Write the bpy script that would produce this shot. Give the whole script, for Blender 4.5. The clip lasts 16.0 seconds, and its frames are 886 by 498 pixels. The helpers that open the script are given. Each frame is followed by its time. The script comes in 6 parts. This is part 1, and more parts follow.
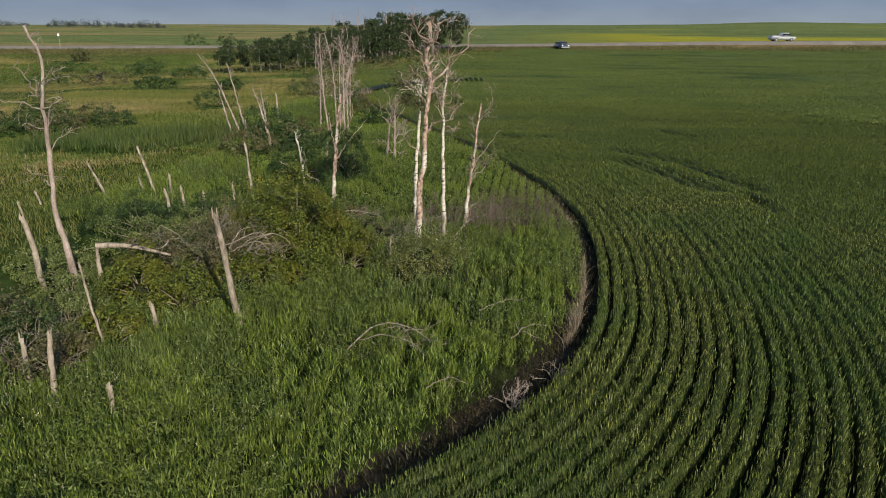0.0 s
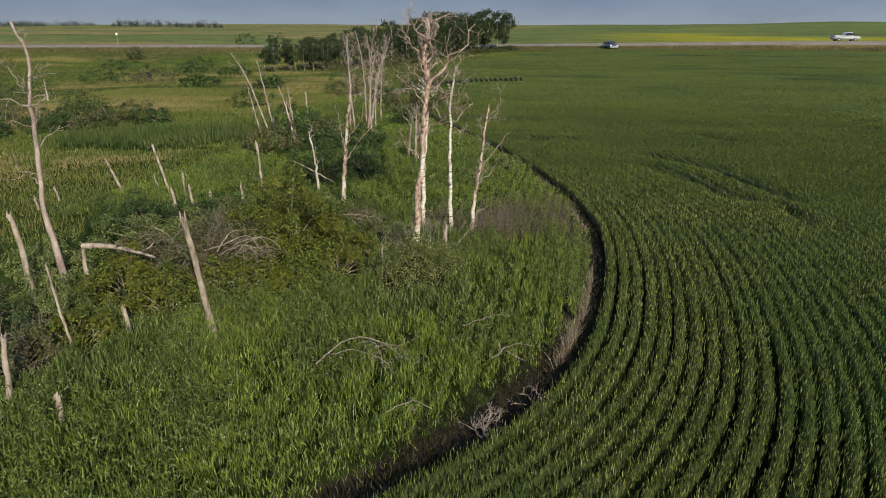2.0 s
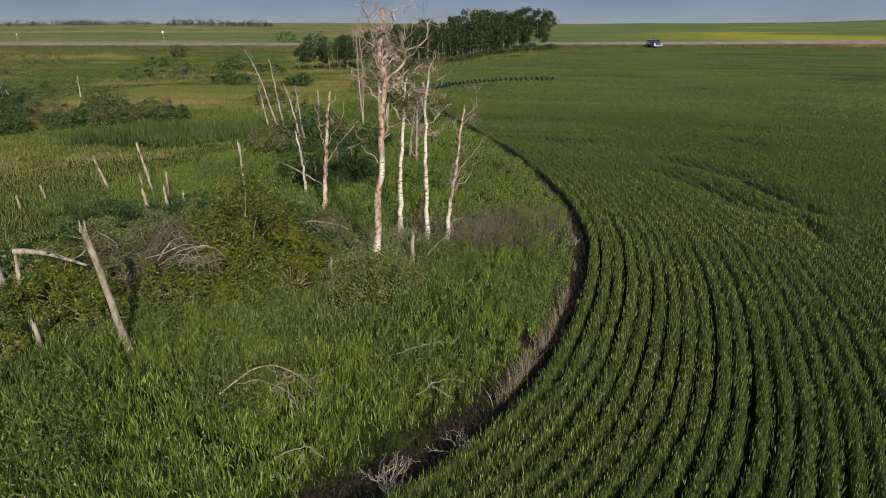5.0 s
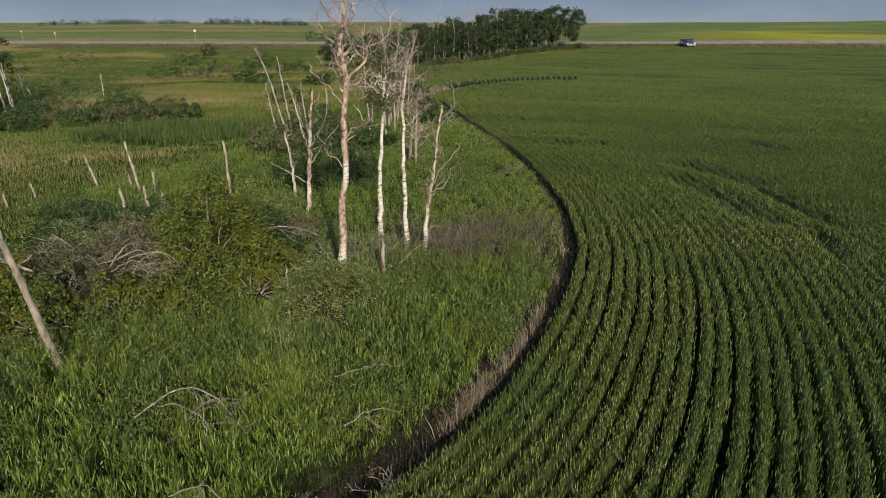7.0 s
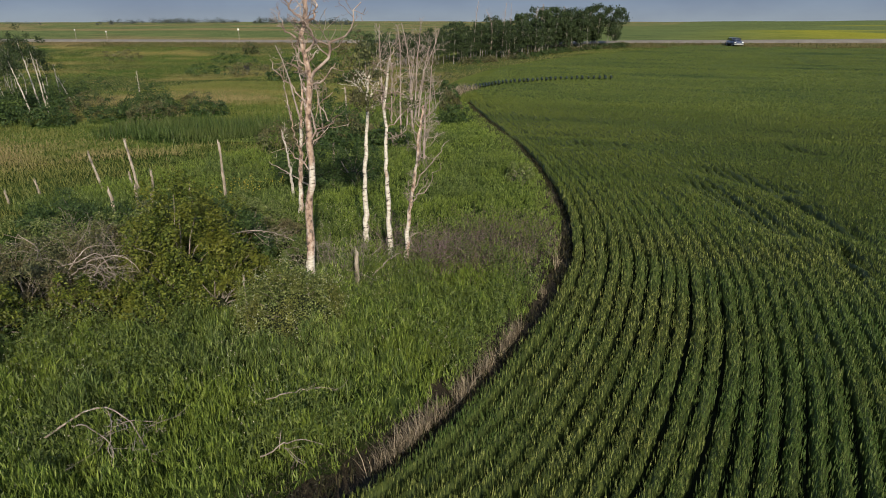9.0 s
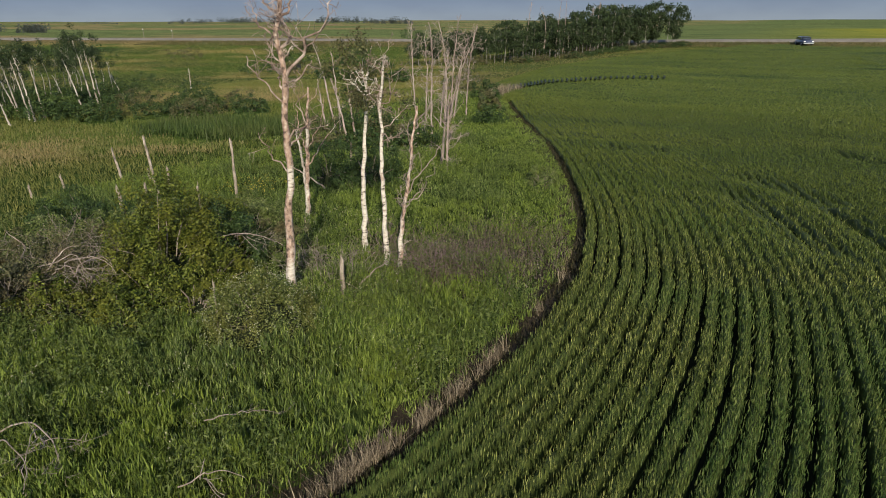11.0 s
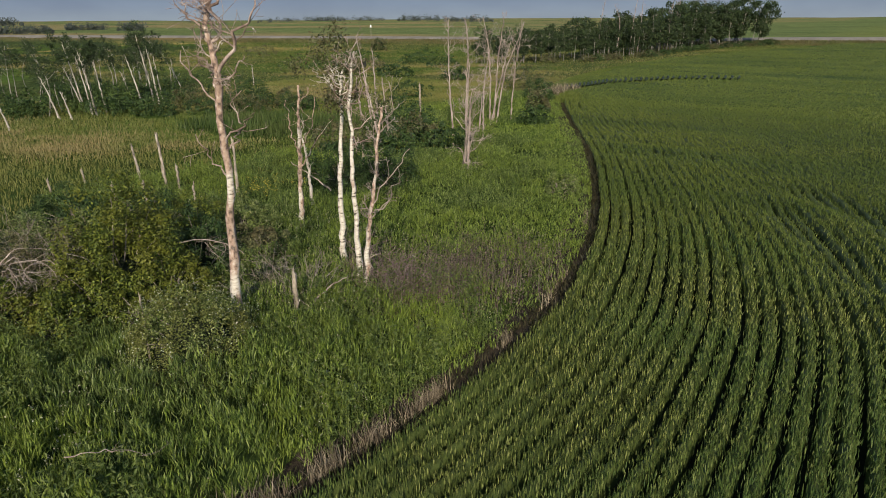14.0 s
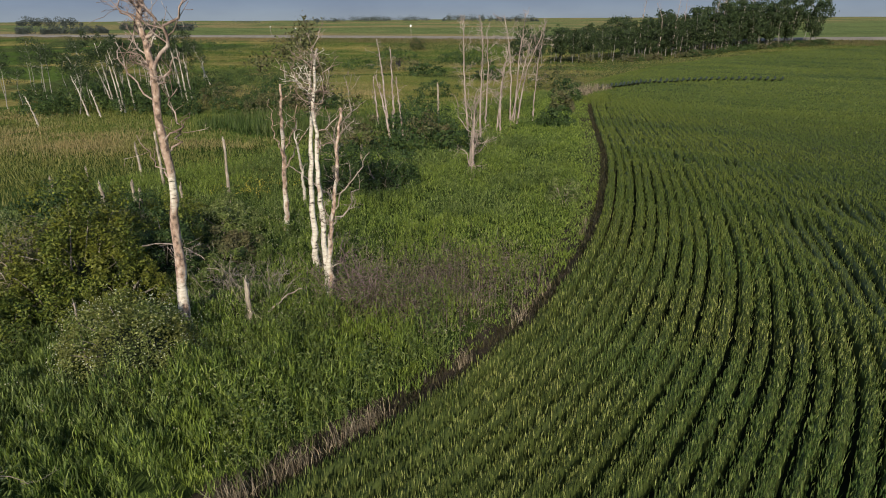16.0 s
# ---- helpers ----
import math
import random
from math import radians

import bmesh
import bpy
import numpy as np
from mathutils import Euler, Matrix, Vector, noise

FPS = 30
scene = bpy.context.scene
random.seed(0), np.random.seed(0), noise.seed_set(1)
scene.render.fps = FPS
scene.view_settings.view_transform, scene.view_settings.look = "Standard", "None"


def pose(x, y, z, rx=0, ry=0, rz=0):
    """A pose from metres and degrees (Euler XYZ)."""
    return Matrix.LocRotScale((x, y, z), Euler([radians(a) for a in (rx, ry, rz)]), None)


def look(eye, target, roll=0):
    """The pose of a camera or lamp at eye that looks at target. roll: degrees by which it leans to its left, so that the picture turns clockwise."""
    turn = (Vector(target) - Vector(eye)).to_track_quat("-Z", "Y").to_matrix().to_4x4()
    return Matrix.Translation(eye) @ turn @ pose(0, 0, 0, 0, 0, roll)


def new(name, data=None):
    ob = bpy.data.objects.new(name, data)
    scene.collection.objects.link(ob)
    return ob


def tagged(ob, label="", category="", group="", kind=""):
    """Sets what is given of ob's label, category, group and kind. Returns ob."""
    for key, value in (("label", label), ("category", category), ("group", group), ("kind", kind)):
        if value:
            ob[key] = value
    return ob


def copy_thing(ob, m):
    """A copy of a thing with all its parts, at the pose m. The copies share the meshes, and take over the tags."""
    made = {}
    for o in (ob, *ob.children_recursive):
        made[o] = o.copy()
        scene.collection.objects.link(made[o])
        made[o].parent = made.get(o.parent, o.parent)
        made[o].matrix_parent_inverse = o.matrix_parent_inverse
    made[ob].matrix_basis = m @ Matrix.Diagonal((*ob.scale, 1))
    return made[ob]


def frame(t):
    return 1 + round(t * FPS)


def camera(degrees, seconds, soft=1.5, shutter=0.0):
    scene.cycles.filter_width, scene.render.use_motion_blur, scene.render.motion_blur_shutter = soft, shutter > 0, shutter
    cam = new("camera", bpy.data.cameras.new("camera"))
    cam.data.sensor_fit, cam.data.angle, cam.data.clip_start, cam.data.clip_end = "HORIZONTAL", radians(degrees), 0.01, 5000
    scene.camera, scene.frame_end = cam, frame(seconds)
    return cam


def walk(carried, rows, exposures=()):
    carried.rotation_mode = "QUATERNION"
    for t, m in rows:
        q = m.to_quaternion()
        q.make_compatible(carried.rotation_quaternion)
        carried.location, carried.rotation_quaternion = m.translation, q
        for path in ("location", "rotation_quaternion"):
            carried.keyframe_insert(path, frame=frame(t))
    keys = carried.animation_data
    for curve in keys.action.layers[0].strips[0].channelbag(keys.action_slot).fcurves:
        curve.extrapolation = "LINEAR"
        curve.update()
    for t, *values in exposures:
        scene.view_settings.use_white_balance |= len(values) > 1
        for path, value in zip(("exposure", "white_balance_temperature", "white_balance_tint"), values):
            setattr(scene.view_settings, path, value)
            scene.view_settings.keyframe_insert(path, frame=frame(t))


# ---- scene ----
cam = camera(69.7, 16.0, soft=1.0)
METRES, EYE, TILT, LEAN, TURN = 11.5, 5.4, -0.8, 0.0, 7.7
ROWS = [
    (0.0, 0.0, 0.0, 0.0, 0.01, -18.68, -0.04),
    (0.5, 0.0236, 0.0157, -0.0009, 1.17, -18.69, -0.03),
    (1.0, 0.0465, 0.0324, -0.002, 2.27, -18.7, -0.05),
    (1.5, 0.0686, 0.0492, -0.0033, 3.37, -18.7, -0.07),
    (2.0, 0.0903, 0.0665, -0.0048, 4.34, -18.71, -0.06),
    (2.5, 0.1112, 0.0842, -0.006, 5.0, -18.73, -0.05),
    (3.0, 0.1329, 0.1032, -0.0077, 5.66, -18.73, -0.06),
    (3.5, 0.155, 0.1233, -0.0093, 6.33, -18.75, -0.08),
    (4.0, 0.1776, 0.1448, -0.0108, 6.99, -18.77, -0.09),
    (6.5, 0.29, 0.2558, -0.0171, 10.45, -18.88, -0.09),
    (7.0, 0.3124, 0.2793, -0.0188, 11.2, -18.89, -0.11),
    (7.5, 0.3348, 0.3025, -0.02, 12.05, -18.91, -0.11),
    (8.0, 0.357, 0.3266, -0.0219, 13.02, -18.94, -0.12),
    (8.5, 0.3795, 0.3501, -0.0235, 13.98, -18.95, -0.12),
    (9.0, 0.4012, 0.3737, -0.0248, 15.05, -18.97, -0.12),
    (11.5, 0.497, 0.4959, -0.0309, 21.56, -19.09, -0.05),
    (12.0, 0.5157, 0.5223, -0.032, 23.02, -19.12, -0.02),
    (12.5, 0.5336, 0.5494, -0.0334, 24.5, -19.14, -0.01),
    (13.0, 0.5518, 0.5774, -0.0343, 25.86, -19.19, 0.01),
    (13.5, 0.57, 0.6056, -0.0356, 26.66, -19.2, -0.0),
    (14.0, 0.5877, 0.6339, -0.0364, 27.04, -19.22, -0.02),
    (14.5, 0.6049, 0.6609, -0.0382, 27.83, -19.22, -0.02),
    (15.0, 0.6211, 0.6882, -0.0397, 28.88, -19.22, -0.02),
    (15.5, 0.6369, 0.7166, -0.0408, 29.91, -19.23, -0.01),
    (16.0, 0.653, 0.7451, -0.0422, 30.9, -19.23, 0.01),
]
walk(cam, [(t, pose(0, 0, EYE, TILT, LEAN, TURN) @ pose(METRES * x, METRES * y, METRES * z, 90 + pitch, roll, yaw)) for t, x, y, z, yaw, pitch, roll in ROWS])

# ---- world, sun ----
SUN_AZ, SUN_EL = 145.6, 27.0   # degrees clockwise from +y, degrees above the ground
world = bpy.data.worlds.new("world")
scene.world = world
world.use_nodes = True
wn = world.node_tree
wn.nodes.clear()
sky = wn.nodes.new("ShaderNodeTexSky")
sky.sky_type = "NISHITA"
sky.sun_disc = False
sky.sun_elevation = radians(SUN_EL)
sky.sun_rotation = radians(SUN_AZ)
sky.air_density, sky.dust_density, sky.ozone_density = 1.2, 0.7, 3.0
bg = wn.nodes.new("ShaderNodeBackground")
bg.inputs["Strength"].default_value = 0.15
wout = wn.nodes.new("ShaderNodeOutputWorld")
wn.links.new(sky.outputs[0], bg.inputs[0])
wn.links.new(bg.outputs[0], wout.inputs[0])
sun = new("sun", bpy.data.lights.new("sun", "SUN"))
sun.data.energy, sun.data.angle, sun.data.color = 6.3, radians(1.5), (1.0, 0.89, 0.70)
sa, se = radians(SUN_AZ), radians(SUN_EL)
sun.matrix_world = look((math.sin(sa) * math.cos(se) * 50, math.cos(sa) * math.cos(se) * 50, math.sin(se) * 50), (0, 0, 0))
scene.view_settings.exposure = 0.0

# ---- small tools ----
RNG = np.random.default_rng(7)


def lattice(ix, iy, seed):
    h = (ix.astype(np.int64) * 374761393 + iy.astype(np.int64) * 668265263 + seed * 974711) & 0xFFFFFFFF
    h = ((h ^ (h >> 13)) * 1274126177) & 0xFFFFFFFF
    return ((h ^ (h >> 16)) & 0xFFFF) / 65535.0


def vnoise(x, y, seed=0):
    """Smooth value noise from 0 to 1, one cell a unit."""
    x, y = np.asarray(x, float), np.asarray(y, float)
    ix, iy = np.floor(x), np.floor(y)
    fx, fy = x - ix, y - iy
    fx, fy = fx * fx * (3 - 2 * fx), fy * fy * (3 - 2 * fy)
    a, b = lattice(ix, iy, seed), lattice(ix + 1, iy, seed)
    c, d = lattice(ix, iy + 1, seed), lattice(ix + 1, iy + 1, seed)
    return (a * (1 - fx) + b * fx) * (1 - fy) + (c * (1 - fx) + d * fx) * fy


def fbm(x, y, size, seed=0, octaves=3):
    x, y = np.asarray(x, float) / size, np.asarray(y, float) / size
    total, amp, norm = 0.0, 1.0, 0.0
    for o in range(octaves):
        total = total + amp * vnoise(x * 2 ** o, y * 2 ** o, seed + o)
        norm += amp
        amp *= 0.5
    return total / norm


def ramp(v, a, b):
    t = np.clip((np.asarray(v, float) - a) / (b - a), 0, 1)
    return t * t * (3 - 2 * t)


def build_mesh(name, verts, tris=None, quads=None, mat=None, smooth=False):
    """A mesh from arrays of corners and faces."""
    verts = np.asarray(verts, np.float32).reshape(-1, 3)
    tris = np.zeros((0, 3), np.int32) if tris is None else np.asarray(tris, np.int32).reshape(-1, 3)
    quads = np.zeros((0, 4), np.int32) if quads is None else np.asarray(quads, np.int32).reshape(-1, 4)
    me = bpy.data.meshes.new(name)
    me.vertices.add(len(verts))
    me.vertices.foreach_set("co", verts.ravel())
    me.loops.add(tris.size + quads.size)
    me.loops.foreach_set("vertex_index", np.concatenate([tris.ravel(), quads.ravel()]))
    me.polygons.add(len(tris) + len(quads))
    starts = np.concatenate([np.arange(len(tris)) * 3, tris.size + np.arange(len(quads)) * 4])
    me.polygons.foreach_set("loop_start", starts.astype(np.int32))
    if smooth:
        me.polygons.foreach_set("use_smooth", np.ones(len(tris) + len(quads), bool))
    me.update(calc_edges=True)
    if mat:
        me.materials.append(mat)
    return me


class Heap:
    """Gathers pieces of one mesh."""

    def __init__(self):
        self.v, self.t, self.q, self.n = [], [], [], 0

    def add(self, v, t=None, q=None):
        v = np.asarray(v, float).reshape(-1, 3)
        self.v.append(v)
        if t is not None and len(t):
            self.t.append(np.asarray(t, int) + self.n)
        if q is not None and len(q):
            self.q.append(np.asarray(q, int) + self.n)
        self.n += len(v)
        return self

    def mesh(self, name, mat, smooth=False):
        v = np.concatenate(self.v) if self.v else np.zeros((0, 3))
        return build_mesh(name, v, np.concatenate(self.t) if self.t else None, np.concatenate(self.q) if self.q else None, mat, smooth)


def part(name, heap, mat, parent, label="", smooth=False, m=None):
    ob = new(name, heap.mesh(name, mat, smooth))
    ob.parent = parent
    if m is not None:
        ob.matrix_basis = m
    if label:
        tagged(ob, label)
    return ob


def thing(name, x, y, z, label, category, group="", rz=0.0):
    ob = new(name)
    ob.matrix_basis = pose(x, y, z, 0, 0, rz)
    return tagged(ob, label, category, group)


def stuff(name, heap_or_mesh, mat, label, category, kind="stuff"):
    me = heap_or_mesh.mesh(name, mat) if isinstance(heap_or_mesh, Heap) else heap_or_mesh
    return tagged(new(name, me), label, category, "", kind)


def tube(points, radii, sides=6, cap=True):
    """Corners and quads of a round stem along points."""
    p = np.asarray(points, float)
    r = np.asarray(radii, float) * np.ones(len(p))
    tan = np.gradient(p, axis=0)
    tan /= np.linalg.norm(tan, axis=1)[:, None] + 1e-9
    ref = np.array([0.31, 0.87, 0.38]) if abs(tan[0][2]) > 0.9 else np.array([0.0, 0.0, 1.0])
    u = np.cross(tan, ref)
    u /= np.linalg.norm(u, axis=1)[:, None] + 1e-9
    w = np.cross(tan, u)
    a = np.linspace(0, 2 * np.pi, sides, endpoint=False)
    v = p[:, None] + r[:, None, None] * (np.cos(a)[None, :, None] * u[:, None] + np.sin(a)[None, :, None] * w[:, None])
    n = len(p)
    i, j = np.meshgrid(np.arange(n - 1), np.arange(sides), indexing="ij")
    k = (j + 1) % sides
    q = np.stack([i * sides + j, i * sides + k, (i + 1) * sides + k, (i + 1) * sides + j], -1).reshape(-1, 4)
    v = v.reshape(-1, 3)
    t = []
    if cap:
        v = np.concatenate([v, p[-1:] + tan[-1:] * r[-1] * 0.3])
        last = (n - 1) * sides
        t = [(last + s, last + (s + 1) % sides, len(v) - 1) for s in range(sides)]
    return v, t, q


def bend(points, n=14, wobble=0.0, rng=RNG):
    """A smooth line through points, with a slight wobble."""
    p = np.asarray(points, float)
    d = np.concatenate([[0], np.cumsum(np.linalg.norm(np.diff(p, axis=0), axis=1))])
    s = np.linspace(0, d[-1], n)
    ext = np.vstack([2 * p[0] - p[1], p, 2 * p[-1] - p[-2]])
    out = []
    for v in s:
        i = min(int(np.searchsorted(d, v, side="right")) - 1, len(p) - 2)
        t = (v - d[i]) / max(d[i + 1] - d[i], 1e-9)
        a, b, c, e = ext[i], ext[i + 1], ext[i + 2], ext[i + 3]
        out.append(0.5 * (2 * b + (c - a) * t + (2 * a - 5 * b + 4 * c - e) * t * t + (3 * b - a - 3 * c + e) * t ** 3))
    out = np.array(out)
    if wobble:
        out[1:] += rng.normal(0, wobble, (n - 1, 3)) * np.array([1, 1, 0.4])
    return out


def blades(x, y, z, h, w, az, lean, droop=0.25, slim=0.75):
    """Grass blades: a root of two corners, a middle of two and a tip."""
    n = len(x)
    az = np.asarray(az) * np.ones(n)
    turn = RNG.uniform(0, np.pi, n)
    sx, sy = np.cos(turn) * w / 2, np.sin(turn) * w / 2
    dx, dy = np.cos(az), np.sin(az)
    v = np.zeros((n, 5, 3))
    mid = 0.55
    for c, f, l, s in ((0, 0.0, 0.0, 0.6), (1, 0.0, 0.0, -0.6), (2, mid, 0.35, -slim), (3, mid, 0.35, slim), (4, 1.0, 1.0, 0.0)):
        v[:, c, 0] = x + dx * lean * h * l + sx * s
        v[:, c, 1] = y + dy * lean * h * l + sy * s
        v[:, c, 2] = z + h * (f - (droop * np.minimum(lean, 1.0) if c == 4 else 0.0))
    base = np.arange(n)[:, None] * 5
    return v.reshape(-1, 3), base + np.array([[3, 2, 4]]), base + np.array([[0, 1, 2, 3]])


def spears(x, y, z, h, w, az, lean):
    """Short pointed leaves of two triangles, wide at a third of their length."""
    n = len(x)
    turn = az + RNG.normal(np.pi / 2, 0.5, n)
    sx, sy = np.cos(turn) * w / 2, np.sin(turn) * w / 2
    reach = np.sin(np.arctan(lean)) * h
    rise = np.cos(np.arctan(lean)) * h
    dx, dy = np.cos(az) * reach, np.sin(az) * reach
    v = np.zeros((n, 4, 3))
    v[:, 0] = np.stack([x, y, z], -1)
    v[:, 1] = np.stack([x + dx * 0.3 + sx, y + dy * 0.3 + sy, z + rise * 0.42], -1)
    v[:, 2] = np.stack([x + dx, y + dy, z + rise], -1)
    v[:, 3] = np.stack([x + dx * 0.3 - sx, y + dy * 0.3 - sy, z + rise * 0.42], -1)
    base = np.arange(n)[:, None] * 4
    return v.reshape(-1, 3), np.concatenate([base + np.array([[0, 1, 3]]), base + np.array([[1, 2, 3]])]), None


def spikes(x, y, z, h, w, az, lean):
    """Far blades of one triangle each."""
    n = len(x)
    turn = RNG.uniform(0, np.pi, n)
    sx, sy = np.cos(turn) * w / 2, np.sin(turn) * w / 2
    v = np.zeros((n, 3, 3))
    v[:, 0] = np.stack([x - sx, y - sy, z], -1)
    v[:, 1] = np.stack([x + sx, y + sy, z], -1)
    v[:, 2] = np.stack([x + np.cos(az) * lean * h, y + np.sin(az) * lean * h, z + h], -1)
    return v.reshape(-1, 3), np.arange(n * 3).reshape(-1, 3), None


def leaves(centres, size, rng, normals=None, slender=0.55, spread=0.8):
    """Pointed leaves of four corners, lightly folded along the middle."""
    c = np.asarray(centres, float)
    n = len(c)
    if n == 0:
        return np.zeros((0, 3)), None, None
    d = rng.normal(0, 1, (n, 3))
    if normals is not None:
        d = normals + d * spread
    d /= np.linalg.norm(d, axis=1)[:, None] + 1e-9
    r = rng.normal(0, 1, (n, 3))
    a = np.cross(d, r)
    a /= np.linalg.norm(a, axis=1)[:, None] + 1e-9
    b = np.cross(d, a)
    s = (size * rng.uniform(0.6, 1.3, n))[:, None]
    v = np.stack([c - a * s * 0.5, c + b * s * slender * 0.5 + d * s * 0.08, c + a * s * 0.5, c - b * s * slender * 0.5 + d * s * 0.08], 1)
    base = np.arange(n)[:, None] * 4
    return v.reshape(-1, 3), np.concatenate([base + np.array([[0, 1, 2]]), base + np.array([[0, 2, 3]])]), None


# ---- materials ----
def nodes_of(name):
    m = bpy.data.materials.new(name)
    m.use_nodes = True
    nt = m.node_tree
    nt.nodes.clear()
    out = nt.nodes.new("ShaderNodeOutputMaterial")
    bsdf = nt.nodes.new("ShaderNodeBsdfPrincipled")
    nt.links.new(bsdf.outputs[0], out.inputs[0])
    return m, nt, out, bsdf


def ramp_node(nt, stops):
    r = nt.nodes.new("ShaderNodeValToRGB")
    while len(r.color_ramp.elements) < len(stops):
        r.color_ramp.elements.new(0.5)
    for e, (p, c) in zip(r.color_ramp.elements, stops):
        e.position, e.color = p, (*c, 1)
    return r


def noise_node(nt, scale, detail=4.0, where=None, stretch=None):
    n = nt.nodes.new("ShaderNodeTexNoise")
    n.inputs["Scale"].default_value, n.inputs["Detail"].default_value = scale, detail
    src = where
    if src is None:
        src = nt.nodes.new("ShaderNodeNewGeometry").outputs["Position"]
    if stretch:
        mp = nt.nodes.new("ShaderNodeMapping")
        mp.inputs["Scale"].default_value = stretch
        nt.links.new(src, mp.inputs[0])
        src = mp.outputs[0]
    nt.links.new(src, n.inputs["Vector"])
    return n


def mix_node(nt, fac, a, b, mode="MIX"):
    m = nt.nodes.new("ShaderNodeMix")
    m.data_type, m.blend_type = "RGBA", mode
    for sock, val in ((m.inputs[0], fac), (m.inputs[6], a), (m.inputs[7], b)):
        if isinstance(val, (int, float)):
            sock.default_value = val
        elif isinstance(val, tuple):
            sock.default_value = (*val, 1)
        else:
            nt.links.new(val, sock)
    return m.outputs[2]


def leaf_material(name, dark, mid, light, patch=None, patch_size=3.0, through_light=0.25, rough=0.55, stretch=None):
    """Leaves and blades: each its own tone, patches of another tone, some light let through."""
    m, nt, out, bsdf = nodes_of(name)
    geo = nt.nodes.new("ShaderNodeNewGeometry")
    tone = ramp_node(nt, [(0.0, dark), (0.55, mid), (1.0, light)])
    nt.links.new(geo.outputs["Random Per Island"], tone.inputs[0])
    col = tone.outputs[0]
    if patch:
        n = noise_node(nt, 1.0 / patch_size, 3.0, geo.outputs["Position"], stretch)
        f = ramp_node(nt, [(0.42, (0, 0, 0)), (0.62, (1, 1, 1))])
        nt.links.new(n.outputs[0], f.inputs[0])
        col = mix_node(nt, f.outputs[0], col, mix_node(nt, 0.65, col, patch))
    grain = noise_node(nt, 9.0, 3.0, geo.outputs["Position"])
    g = ramp_node(nt, [(0.3, (0.72, 0.72, 0.72)), (0.7, (1.15, 1.15, 1.1))])
    nt.links.new(grain.outputs[0], g.inputs[0])
    col = mix_node(nt, 1.0, col, g.outputs[0], "MULTIPLY")
    nt.links.new(col, bsdf.inputs["Base Color"])
    bsdf.inputs["Roughness"].default_value = rough
    bsdf.inputs["Specular IOR Level"].default_value = 0.25
    tr = nt.nodes.new("ShaderNodeBsdfTranslucent")
    nt.links.new(mix_node(nt, 1.0, col, (1.1, 1.25, 0.6), "MULTIPLY"), tr.inputs[0])
    ms = nt.nodes.new("ShaderNodeMixShader")
    ms.inputs[0].default_value = through_light
    nt.links.new(bsdf.outputs[0], ms.inputs[1])
    nt.links.new(tr.outputs[0], ms.inputs[2])
    nt.links.new(ms.outputs[0], out.inputs[0])
    return m


def rough_material(name, stops, scale=6.0, rough=0.9, bump=0.3, stretch=None, fine=40.0):
    """Soil, bark, paint: a noise through a colour ramp, with a finer grain and relief."""
    m, nt, out, bsdf = nodes_of(name)
    tc = nt.nodes.new("ShaderNodeTexCoord")
    n = noise_node(nt, scale, 6.0, tc.outputs["Object"], stretch)
    r = ramp_node(nt, stops)
    nt.links.new(n.outputs[0], r.inputs[0])
    n2 = noise_node(nt, fine, 3.0, tc.outputs["Object"], stretch)
    g = ramp_node(nt, [(0.3, (0.75, 0.75, 0.75)), (0.7, (1.15, 1.15, 1.15))])
    nt.links.new(n2.outputs[0], g.inputs[0])
    nt.links.new(mix_node(nt, 1.0, r.outputs[0], g.outputs[0], "MULTIPLY"), bsdf.inputs["Base Color"])
    bsdf.inputs["Roughness"].default_value = rough
    bsdf.inputs["Specular IOR Level"].default_value = 0.2
    if bump:
        b = nt.nodes.new("ShaderNodeBump")
        b.inputs["Strength"].default_value, b.inputs["Distance"].default_value = bump, 0.02
        nt.links.new(n2.outputs[0], b.inputs["Height"])
        nt.links.new(b.outputs[0], bsdf.inputs["Normal"])
    return m


def plain_material(name, colour, rough=0.5, metal=0.0, coat=0.0):
    m, nt, out, bsdf = nodes_of(name)
    n = noise_node(nt, 3.0, 4.0)
    nt.links.new(mix_node(nt, n.outputs[0], tuple(c * 0.85 for c in colour), tuple(min(1, c * 1.1) for c in colour)), bsdf.inputs["Base Color"])
    bsdf.inputs["Roughness"].default_value, bsdf.inputs["Metallic"].default_value = rough, metal
    bsdf.inputs["Coat Weight"].default_value = coat
    return m


